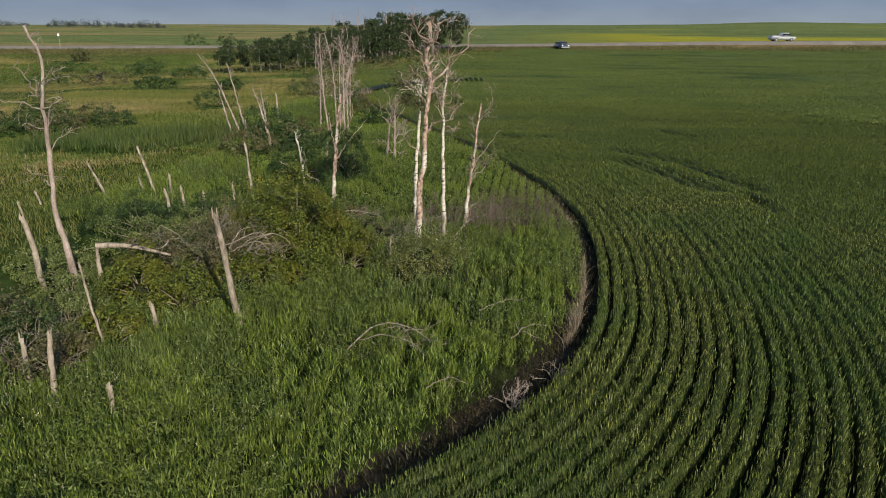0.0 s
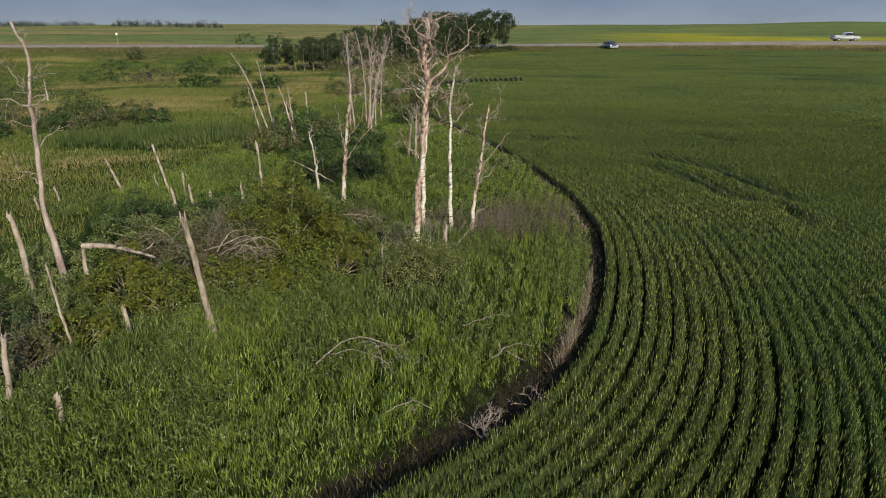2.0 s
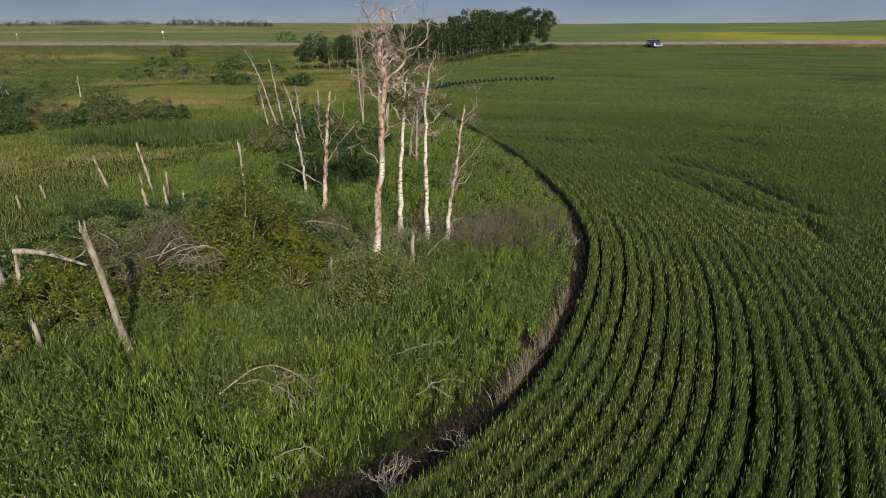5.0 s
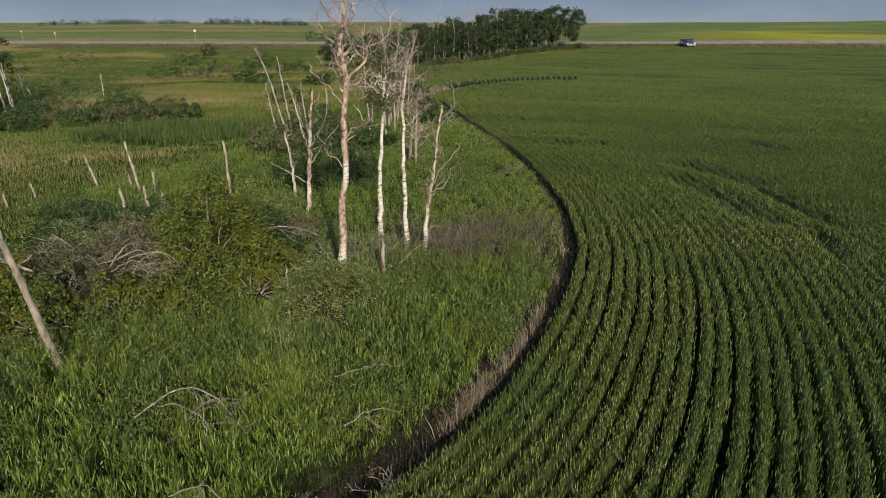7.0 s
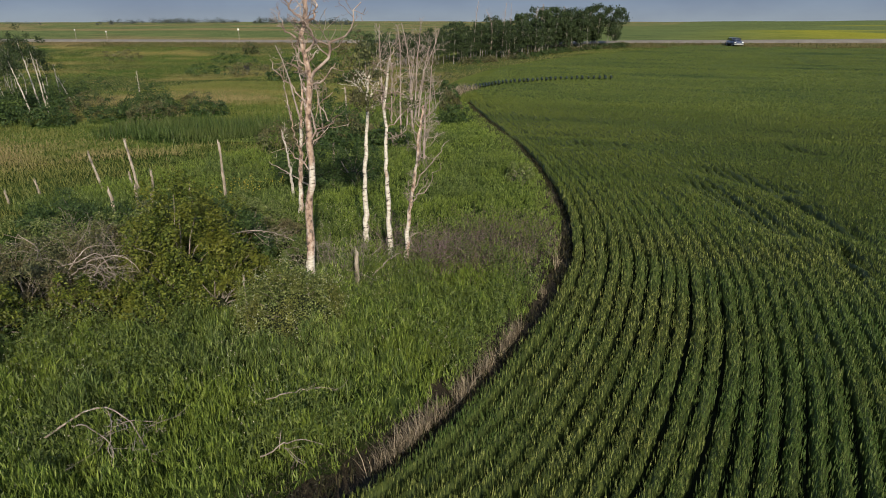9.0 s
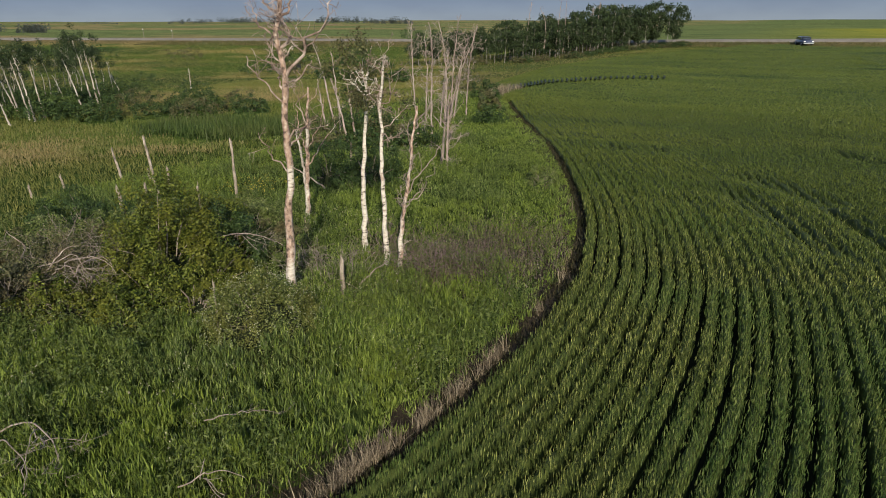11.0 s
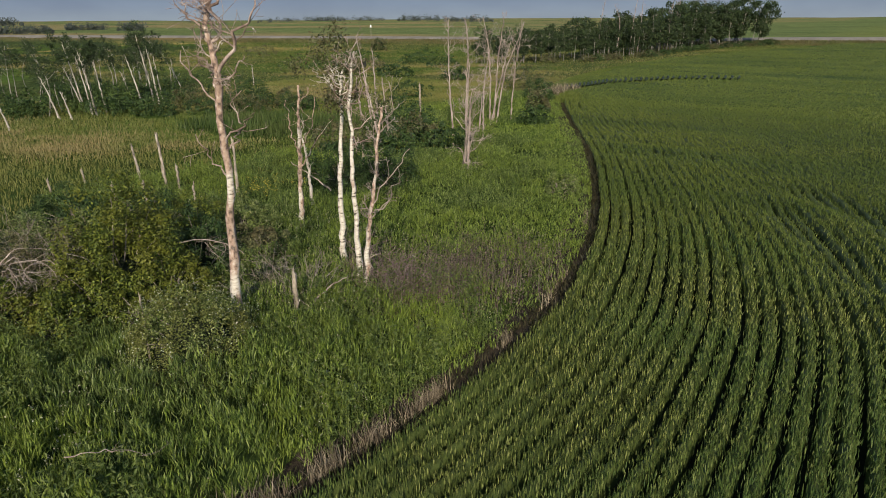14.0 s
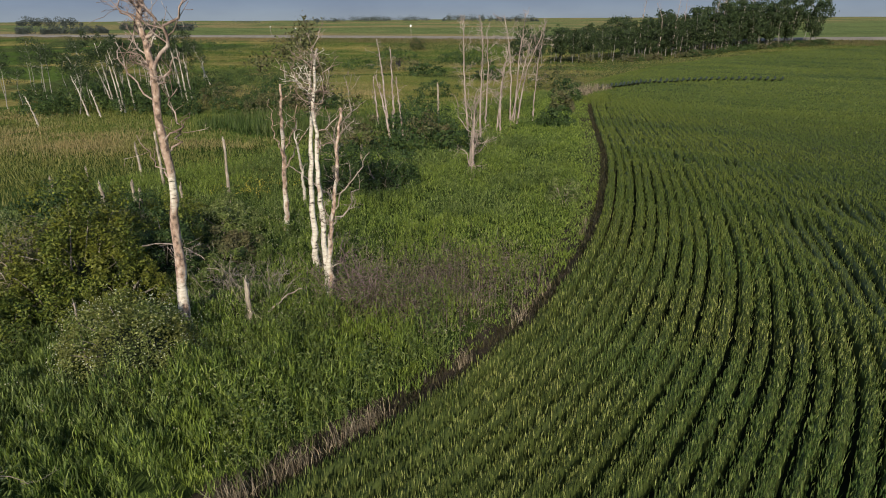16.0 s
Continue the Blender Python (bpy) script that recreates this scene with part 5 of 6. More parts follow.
fallen([(-0.15, 9.5, 0.5), (0.15, 9.75, 0.64), (0.45, 9.85, 0.6)], 0.014, "thin bare branch lying on the grass", 107, 4)
fallen([(-0.75, 10.4, 0.55), (-0.3, 10.75, 0.62), (0.0, 10.9, 0.58)], 0.013, "thin bare branch lying on the grass", 108, 3)
fallen([(-1.3, 7.8, 0.5), (-1.0, 7.95, 0.6), (-0.7, 7.9, 0.55)], 0.013, "thin bare branch lying on the grass", 109, 3)
fallen([(-5.0, 14.5, 0.9), (-4.3, 14.9, 1.0), (-3.6, 15.1, 0.8)], 0.025, "grey dead limb lying over low shrubs", 110, 10)
fallen([(-6.2, 12.0, 0.9), (-6.0, 12.3, 1.25), (-5.6, 12.7, 1.2)], 0.02, "grey dead limb arching over shrubs", 111, 9)
fallen([(-1.75, 15.0, 0.35), (-1.55, 15.2, 0.6), (-1.35, 15.4, 0.75)], 0.03, "pale broken limb leaning in the grass", 112)


# ---- shrubs ----
def shrub(x, y, rx, ry, h, label, mat, seed, count=3200, size=0.055, clumps=60, name="shrub", sag=0.75, slender=0.5, blossom=0, group="", even=0.0):
    """A leafy bush: stems from the root and clumps of leaves over an uneven dome."""
    rng = np.random.default_rng(seed)
    z = gz(x, y)
    if size < 0.08:
        count, size = int(count * 1.6), size * 1.04
    lobes = int(clumps * 0.42) + 8 if even < 0.5 else int(clumps * 0.5)
    ob = thing(name, x, y, z, label, "bush", group)
    SHRUB_SPOTS.append((x, y, (rx + ry) / 2))
    ctr, nor = [], []
    lump = rng.uniform(0, 100)
    for q in range(lobes):
        a, e = q * 2.39996 + rng.normal(0, 0.12), math.asin(min(1.0, max(0.02, (q + 0.5) / lobes + rng.normal(0, 0.03))))
        d = np.array([math.cos(a) * math.cos(e), math.sin(a) * math.cos(e), math.sin(e)])
        k = (rng.uniform(0.62, 1.05) * (1 - even) + even * rng.uniform(0.86, 1.0)) * (0.8 + 0.13 * even + (0.45 - 0.28 * even) * float(vnoise(lump + d[0] * 2.2 + 7, d[1] * 2.2 + d[2] + 7, seed)))
        ctr.append(d * np.array([rx, ry, h * 0.85]) * k + np.array([0, 0, h * 0.10]))
        nor.append(d)
    ctr, nor = np.array(ctr), np.array(nor)
    for c in ctr[:: max(1, lobes // 12)] if size < 0.1 else ctr[:0]:
        foot = rng.normal(0, 0.10, 3) * np.array([rx, ry, 0])
        part("stem", Heap().add(*tube(bend([foot, (foot + c) / 2 + np.array([0, 0, 0.12 * h]), c], 6, 0.015, rng), np.linspace(0.018, 0.005, 6), 5)), MAT_TWIG, ob)
    # added dark shell, so that gaps between leaf lobes read as shaded
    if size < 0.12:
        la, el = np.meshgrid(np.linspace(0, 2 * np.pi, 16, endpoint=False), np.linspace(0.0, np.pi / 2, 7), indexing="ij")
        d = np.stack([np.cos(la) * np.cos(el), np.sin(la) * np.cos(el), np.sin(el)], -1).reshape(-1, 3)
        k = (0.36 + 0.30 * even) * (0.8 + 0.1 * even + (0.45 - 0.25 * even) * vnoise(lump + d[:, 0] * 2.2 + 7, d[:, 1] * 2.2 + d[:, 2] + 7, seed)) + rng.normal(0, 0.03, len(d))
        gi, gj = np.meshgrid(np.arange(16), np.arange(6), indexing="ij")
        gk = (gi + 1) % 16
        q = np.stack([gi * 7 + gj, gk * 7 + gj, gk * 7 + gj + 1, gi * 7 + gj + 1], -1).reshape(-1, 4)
        part("inner_shade_mass", Heap().add(d * np.array([rx, ry, h * 0.85]) * k[:, None] + np.array([0, 0, 0.04]), None, q), MAT_INNER, ob, "dark shell added for the shade among inner twigs and leaves")
    i = rng.integers(0, lobes, count)
    lobe_r = rng.uniform(0.15, 0.34, lobes) if even < 0.5 else rng.uniform(0.12, 0.18, lobes)
    ball = rng.normal(0, 1, (count, 3)) + nor[i] * 0.7 + np.array([0, 0, 0.45])
    ball /= np.linalg.norm(ball, axis=1)[:, None] + 1e-9
    c = ctr[i] + ball * np.array([rx, ry, 0.85 * h]) * (lobe_r[i] * rng.uniform(0.1, 1.05, count) ** 0.5)[:, None]
    if even > 0.5:
        d = rng.normal(0, 1, (count // 2, 3))
        d[:, 2] = np.abs(d[:, 2])
        d /= np.linalg.norm(d, axis=1)[:, None]
        ball[: count // 2] = d
        c[: count // 2] = d * np.array([rx, ry, 0.85 * h]) * rng.uniform(0.8, 1.0, (count // 2, 1)) + np.array([0, 0, h * 0.10])
    c[:, 2] = np.maximum(c[:, 2], 0.04)
    part("foliage", Heap().add(*leaves(c, size, rng, ball + np.array([0, 0, 0.4]), slender, 0.75)), mat, ob)
    if blossom:
        i = rng.integers(0, lobes, blossom)
        c = ctr[i] + nor[i] * 0.13 + np.array([0, 0, 0.05]) + rng.normal(0, 0.07, (blossom, 3))
        part("blossom", Heap().add(*leaves(c, 0.019, rng, nor[i], 0.7)), MAT_BLOSSOM, ob, "small white berries and blossoms")
    return ob


def twig_shrub(x, y, rx, h, label, mat, seed, count=26, leaf=None, thick=0.014):
    """A dead bush: a fan of forking twigs."""
    rng = np.random.default_rng(seed)
    ob = thing("dead_shrub", x, y, gz(x, y), label, "dead bush")
    heap = Heap()
    for _ in range(count):
        a = rng.uniform(0, 6.28)
        ln = limb_line(rng.normal(0, 0.12 * rx, 3) * np.array([1, 1, 0]), (math.cos(a) * rx, math.sin(a) * rx, h * rng.uniform(0.5, 1.3)), math.hypot(rx, h) * rng.uniform(0.6, 1.05), rng, 7, 0.34, -0.03)
        heap.add(*tube(ln, np.linspace(thick, 0.0035, 7), 3))
        sprout(heap, ln, thick * 0.8, rng, 4, 0.5, 1, 3, 0.35)
    tagged(part("twig_spray", heap, mat, ob), kind="stuff")
    if leaf:
        knot = rng.normal(0, 0.42, (max(6, leaf // 60), 3)) * np.array([rx, rx, h * 0.6]) + np.array([0, 0, h * 0.6])
        c = knot[rng.integers(0, len(knot), leaf)] + rng.normal(0, 0.10, (leaf, 3))
        c[:, 2] = np.maximum(c[:, 2], 0.08)
        part("foliage", Heap().add(*leaves(c, 0.04, rng)), MAT_OLIVE, ob, "sparse dull leaves")
    return ob


MAT_BLOSSOM = plain_material("blossom", (0.34, 0.36, 0.26), 0.8)
shrub(-2.18, 12.95, 1.04, 0.98, 1.2, "rounded grey-green bush with pale leaf edges", MAT_DOME, 201, 12000, 0.038, 320, even=1.0, blossom=1500)
shrub(-5.3, 13.75, 1.15, 1.0, 1.95, "bright green leafy bush beside dead twigs", MAT_SHRUB, 202, 9000, 0.06, 110)
shrub(-4.9, 12.9, 0.8, 0.7, 1.05, "yellow-green leafy bush in the thicket", MAT_SHRUB, 203, 4500, 0.055, 60)
shrub(-6.5, 14.6, 1.0, 0.9, 1.55, "bright green leafy bush in the thicket", MAT_SHRUB, 204, 5000, 0.06, 60)
shrub(-5.2, 15.2, 0.9, 0.8, 1.2, "dark green leafy bush in the thicket", MAT_DARKLEAF, 205, 4500, 0.06, 60)
shrub(-7.7, 11.0, 0.9, 0.8, 1.15, "green leafy bush under a broken trunk", MAT_SHRUB, 206, 5000, 0.055, 60)
shrub(-6.5, 10.6, 0.75, 0.7, 0.95, "yellow-green bush at the thicket's edge", MAT_SHRUB, 207, 4000, 0.055, 50)
shrub(-7.9, 9.6, 0.8, 0.7, 0.9, "grey-green bush sprinkled with white blossom", MAT_SILVER, 208, 4000, 0.045, 50, blossom=160)
shrub(-8.7, 10.3, 0.7, 0.7, 0.9, "grey-green bush sprinkled with white blossom", MAT_SILVER, 209, 3200, 0.045, 50, blossom=140)
shrub(-8.3, 8.6, 0.8, 0.7, 0.95, "dark green bush with tangled stems", MAT_DARKLEAF, 210, 3600, 0.05, 50)
shrub(-7.4, 8.1, 0.7, 0.6, 0.85, "olive bush with dry brown twigs", MAT_OLIVE, 211, 3000, 0.05, 50)
shrub(-9.2, 13.8, 1.1, 0.9, 0.95, "low silvery bush at the marsh edge", MAT_SILVER, 212, 4200, 0.05, 60)
shrub(-10.4, 15.2, 1.2, 0.9, 1.0, "dark green bush around dead stubs", MAT_DARKLEAF, 213, 4200, 0.06, 60)
shrub(-9.0, 16.4, 1.1, 0.9, 0.95, "dark green bush around dead stubs", MAT_DARKLEAF, 214, 4000, 0.06, 60)
shrub(-6.3, 17.2, 0.95, 0.8, 0.95, "silvery bush below a forked dead tree", MAT_SILVER, 215, 4200, 0.055, 60)
shrub(-7.3, 17.9, 0.8, 0.7, 0.85, "silvery bush in the thicket", MAT_SILVER, 216, 3200, 0.055, 50)
shrub(-8.1, 22.4, 1.3, 1.0, 1.35, "dark green bush beside fallen trunks", MAT_DARKLEAF, 217, 5200, 0.07, 70)
shrub(-6.9, 23.2, 1.0, 0.9, 1.2, "dark green bush beside a leaning log", MAT_DARKLEAF, 218, 3800, 0.07, 60)
shrub(-10.6, 12.2, 1.0, 0.9, 0.8, "low silvery bush at the marsh edge", MAT_SILVER, 219, 3400, 0.05, 50)
shrub(-7.8, 15.6, 0.9, 0.8, 1.0, "olive bush with yellowing leaves", MAT_OLIVE, 220, 3400, 0.055, 50)
shrub(-3.9, 15.6, 0.7, 0.6, 0.7, "low green bush below birches", MAT_FORB, 221, 2400, 0.05, 40)
shrub(-4.0, 13.2, 0.55, 0.5, 0.7, "low yellow-green bush in the grass", MAT_SHRUB, 222, 2000, 0.05, 36)
for k, (x, y, r, h, mat) in enumerate([(-4.3, 14.0, 0.75, 1.05, MAT_SHRUB), (-5.8, 11.9, 0.75, 0.95, MAT_SHRUB), (-7.3, 13.7, 0.95, 1.2, MAT_OLIVE), (-8.3, 12.5, 0.95, 1.05, MAT_OLIVE),
                                       (-7.0, 11.7, 0.8, 1.0, MAT_OLIVE), (-5.9, 15.6, 0.9, 1.3, MAT_SHRUB), (-4.6, 12.1, 0.6, 0.75, MAT_SHRUB), (-7.5, 16.9, 0.8, 0.9, MAT_SHRUB), (-9.4, 9.2, 0.9, 0.9, MAT_OLIVE),
                                       (-9.9, 11.6, 0.9, 0.85, MAT_SILVER), (-6.4, 16.2, 0.8, 1.0, MAT_DARKLEAF), (-8.5, 14.8, 0.9, 0.95, MAT_SILVER), (-7.1, 9.1, 0.7, 0.8, MAT_SHRUB), (-4.9, 16.4, 0.7, 0.75, MAT_OLIVE)]):
    shrub(x, y, r, r * 0.9, h, "leafy bush in the dense green thicket", mat, 270 + k, 3000, 0.055, 50, group="thicket bushes")
for k, (x, y, r, h) in enumerate([(-12.2, 27.0, 1.5, 1.5), (-10.2, 27.5, 1.2, 1.2), (-12.6, 31.0, 1.6, 1.4), (-11.0, 30.2, 1.2, 1.1), (-14.2, 33.5, 1.6, 1.5), (-9.0, 29.3, 1.0, 1.0), (-10.9, 41.5, 0.9, 1.3), (-13.2, 46.5, 1.0, 1.4), (-8.9, 37.2, 0.9, 1.0), (-17.0, 52.4, 1.8, 2.0), (-19.5, 55.0, 1.6, 1.6), (-24.0, 46.5, 1.6, 1.4), (-27.5, 34.0, 1.5, 1.3), (-29.5, 36.0, 1.8, 1.6), (-31.5, 37.5, 1.8, 1.7), (-28.0, 38.5, 1.6, 1.4), (-26.0, 37.5, 1.4, 1.1), (-30.5, 33.5, 1.5, 1.2), (-33.0, 34.5, 1.7, 1.5), (-32.0, 31.0, 1.4, 1.1)]):
    shrub(x, y, r, r * 0.85, h, "dark green bush in the dead aspen belt", MAT_DARKLEAF if k % 3 else MAT_OLIVE, 240 + k, 1500, 0.13, 50, group="belt bushes")
shrub(-1.6, 24.5, 0.55, 0.5, 0.75, "pale grey-green bush by the field edge", MAT_SILVER, 260, 1600, 0.06, 36)
twig_shrub(-6.9, 12.6, 1.1, 1.35, "brown-grey bush of tangled twigs and dull leaves", MAT_TWIG, 301, 30, 4200)
twig_shrub(-6.2, 12.6, 0.95, 1.2, "brown-grey bush of tangled twigs and dull leaves", MAT_TWIG, 302, 20, 2200)
for k, (x, y, z, az, ln) in enumerate([(-6.1, 12.2, 0.8, 0.4, 1.2), (-6.0, 12.3, 0.7, 0.9, 1.0), (-6.3, 12.1, 0.75, -0.3, 1.1), (-6.5, 12.0, 0.9, 0.2, 1.3), (-7.2, 12.1, 0.9, 2.6, 1.0)]):
    tip = np.array([math.cos(az), math.sin(az) * 0.5, 0.0]) * ln
    fallen([(x, y, z), (x + tip[0] * 0.35, y + tip[1] * 0.35 + 0.1 * (k - 2), z + 0.32 - 0.06 * k), (x + tip[0] * 0.75, y + tip[1] * 0.75, z + 0.36), (x + tip[0], y + tip[1], z + 0.1 - 0.1 * (k % 2))], 0.021, "pale grey dead limb arching out of a tangled bush", 330 + k, 7, MAT_GREYLIMB, 0.5)
twig_shrub(-2.6, 15.2, 0.95, 0.95, "grey bare bush of fine tangled twigs", MAT_TWIG, 303, 40, thick=0.009)
twig_shrub(-3.3, 15.6, 0.6, 0.6, "grey bare bush of fine tangled twigs", MAT_TWIG, 304, 26, thick=0.009)
twig_shrub(-1.2, 16.5, 0.85, 0.9, "purple-brown bare bush below birches", MAT_PURPLETWIG, 305, 52, thick=0.008)
twig_shrub(-0.5, 17.0, 0.7, 0.6, "purple-brown bare bush below birches", MAT_PURPLETWIG, 306, 34, thick=0.008)
twig_shrub(-2.6, 17.3, 0.75, 0.8, "purple-brown bare bush below birches", MAT_PURPLETWIG, 307, 34, thick=0.008)
twig_shrub(-7.7, 8.8, 0.6, 0.8, "dark tangled dead bush in the thicket", MAT_TWIG, 308, 22, 200)
twig_shrub(-8.1, 8.1, 0.8, 0.95, "brown tangled bush with dull leaves among dead stubs", MAT_TWIG, 311, 22, 1500)
twig_shrub(-0.05, 8.15, 0.25, 0.55, "small bleached bare bush at the crop edge", MAT_GREYLIMB, 309, 12)
twig_shrub(0.55, 9.1, 0.2, 0.4, "small bleached bare bush at the crop edge", MAT_GREYLIMB, 310, 8)

make_meadow()
make_weeds()
make_straw()
make_marsh()


# ---- aspen wood and grove ----
def aspen(name, h, crown, seed, size, count, label, trunk_r=0.09, bare=0.45, mat=None, sides=6, stems=1):
    """A living aspen: pale trunk, limbs, and an uneven crown of leaf clumps."""
    rng = np.random.default_rng(seed)
    ob = thing(name, 0, -400, 0, label, "tree")
    line = bend([(0, 0, -0.1), (rng.normal(0, 0.2), rng.normal(0, 0.2), h * 0.5), (rng.normal(0, 0.35), rng.normal(0, 0.35), h * 0.93)], 12, 0.02, rng)
    part("trunk", Heap().add(*tube(line, np.linspace(trunk_r, trunk_r * 0.2, 12), sides)), MAT_ASPENBARK, ob, "pale bark", True)
    ctr = []
    for k in range(18):
        f = bare + (1 - bare) * rng.random() ** 0.8
        a = rng.uniform(0, 6.28)
        s = line[min(int(f * 11), 11)]
        reach = crown * (1.15 - 0.75 * abs(f - 0.72) / 0.4) * rng.uniform(0.35, 1.0)
        tip = s + np.array([math.cos(a) * reach, math.sin(a) * reach, rng.uniform(0.0, 0.6) * crown])
        if k < 8:
            part("limb", Heap().add(*tube(bend([s, (s + tip) / 2 + [0, 0, -0.05], tip], 5, 0.02, rng), np.linspace(trunk_r * 0.35, 0.01, 5), 4)), MAT_ASPENBARK, ob)
        ctr.append(tip)
    ctr = np.array(ctr)
    i = rng.integers(0, len(ctr), count)
    c = ctr[i] + rng.normal(0, 0.21 * crown, (count, 3)) * np.array([1, 1, 0.75])
    part("crown", Heap().add(*leaves(c, size, rng, None, 0.75)), mat or MAT_ASPEN, ob, "dark green leaves with gaps")
    return ob


def plant(kinds, spots, rng, label, group):
    first = {}
    for x, y, s in spots:
        k = int(rng.integers(0, len(kinds)))
        m = pose(x, y, gz(x, y), 0, 0, rng.uniform(0, 360))
        if k not in first:
            ob = kinds[k]
            first[k] = True
            ob.matrix_basis = m
        else:
            ob = copy_thing(kinds[k], m)
        ob.scale = (s, s, s * rng.uniform(0.9, 1.1))
        tagged(ob, label, "tree", group)


prng = np.random.default_rng(55)
wood_kinds = [aspen("aspen_tree", 4.2 + 0.4 * k, 1.0, 400 + k, 0.11, 1000, "aspen", 0.045, 0.58) for k in range(5)]
wood = [(-40.5 + prng.normal(0, 5.0), 33 + prng.normal(0, 5.5), prng.uniform(0.62, 0.95)) for _ in range(40)]
wood += [(-36 + prng.normal(0, 1.5), 40 + prng.normal(0, 2.0), prng.uniform(0.55, 0.8)) for _ in range(4)]
wood += [(-60 + prng.normal(0, 9), 38 + prng.normal(0, 8), prng.uniform(0.8, 1.05)) for _ in range(18)]
wood = [(x, y, s) for x, y, s in wood if x < -37.5 - 0.4 * (y - 30) and y > 20]
plant(wood_kinds, wood, prng, "aspen with a bare pale trunk and thin dark crown", "aspen wood")
# front trunks of the wood: x, y, lean across the slope, height, whether leafy on top
FRONT_ASPENS = [(-35.9, 27.0, -0.86, 2.5, 0), (-35.2, 27.4, -0.52, 1.7, 0), (-38.4, 29.8, -1.13, 2.9, 0), (-38.3, 29.8, -0.83, 4.3, 1), (-35.9, 29.3, -0.61, 3.9, 1), (-36.6, 29.4, -0.55, 3.7, 1),
                (-36.6, 30.3, -0.45, 4.3, 1), (-42.2, 35.4, -0.74, 2.2, 0), (-36.0, 32.6, -0.96, 3.6, 1), (-37.6, 34.4, -0.81, 4.9, 1), (-36.7, 34.2, -0.52, 4.6, 1), (-38.0, 35.3, -0.29, 3.4, 1),
                (-38.7, 37.7, -1.08, 2.4, 0), (-40.2, 38.0, -0.22, 3.0, 0), (-44.2, 48.7, 0.0, 1.9, 0), (-33.9, 23.4, -0.56, 1.7, 0)]
for k, (x, y, lean, high, leafy) in enumerate(FRONT_ASPENS):
    g = gz(x, y)
    bx, by = x + lean * 0.62, y + lean * 0.45
    tops = (bx, by, g + high - 0.2, 0.95, 75) if leafy else None
    dead_tree([(x, y, g), (x + 0.45 * (bx - x), y + 0.45 * (by - y), g + high * 0.5), (bx, by, g + high)], 0.06, "pale leaning aspen with a thin dark leafy top" if leafy else "bare pale dead aspen at the wood's edge", 430 + k, MAT_PALE,
              extra=5, twig=3, depth=0, limb_from=0.6, limb_size=0.22, leafy=tops, leaf_size=0.11, leaf_mat=MAT_ASPEN, category="tree" if leafy else "dead tree", group="aspens at the front of the wood")
for k in range(32):
    x, y = -39 + prng.normal(0, 8), 31 + prng.normal(0, 6)
    if x > -26:
        x = -27 - prng.random() * 6
    r = prng.uniform(0.7, 1.6)
    shrub(x, y, r, r, r * 1.15, "dark green undergrowth bush of the aspen wood", MAT_DARKLEAF if k % 3 else MAT_WILLOW, 460 + k, 850, 0.15, 44, group="wood undergrowth")
for k in range(18):
    x, y = -43 + prng.normal(0, 5.5), 36 + prng.normal(0, 4)
    x = min(x, -34.5 - 0.2 * (y - 33))
    r = prng.uniform(1.1, 1.8)
    shrub(x, y, r, r, r * prng.uniform(0.75, 1.0), "tall dark green willow bush among the aspens", MAT_DARKLEAF if k % 2 else MAT_WILLOW, 800 + k, 950, 0.16, 50, group="wood undergrowth")

prng = np.random.default_rng(57)
grove_kinds = [aspen("grove_tree", 6.3 + 0.35 * k, 1.6, 500 + k, 0.30, 1100, "aspen", 0.07, 0.26) for k in range(6)]
grove = []
FRONT = bend([(-36.5, 84.0, 0), (-31.7, 91, 0), (-28.7, 97, 0), (-25.0, 109, 0), (-22.6, 121, 0), (-19.5, 131, 0), (-14.0, 141, 0)], 60)
for i in range(0, 60):
    for row in range(4):
        f = i / 59
        if prng.random() < 0.72:
            grove.append((FRONT[i][0] - 1.5 - row * 2.6 + prng.normal(0, 0.7), FRONT[i][1] + row * 1.3 + prng.normal(0, 0.8), (0.50 + 0.26 * min(1, f * 1.8) + 0.14 * min(1, max(0, f - 0.6) * 3)) * prng.uniform(0.74, 1.22)))
grove = [(x, y, s) for x, y, s in grove if y < road_y(x) - 8]
plant(grove_kinds, grove, prng, "dark green aspen of a dense prairie grove", "aspen grove")
for k in range(14):
    i = 18 + int(prng.integers(0, 40))
    x, y = FRONT[i][0] - 4, FRONT[i][1] + 2
    dead_tree([(x, y, gz(x, y)), (x + 0.2, y, 4.0), (x + prng.normal(0, 0.5), y, prng.uniform(6.6, 7.9))], 0.08, "tall bare dead aspen above the grove", 530 + k, MAT_CLUMP, extra=7, twig=4, depth=0, limb_from=0.6, limb_size=0.18, group="dead aspens of the grove")
for k in range(46):
    i = int(59 * prng.random() ** 0.6)
    r = prng.uniform(0.7, 1.3)
    shrub(FRONT[i][0] + prng.normal(0.2, 0.6), FRONT[i][1] - 0.5, r, r, r * 0.8, "dark green bush at the foot of the grove", MAT_DARKLEAF if k % 3 else MAT_OLIVE, 560 + k, 700, 0.18, 30, group="grove undergrowth")

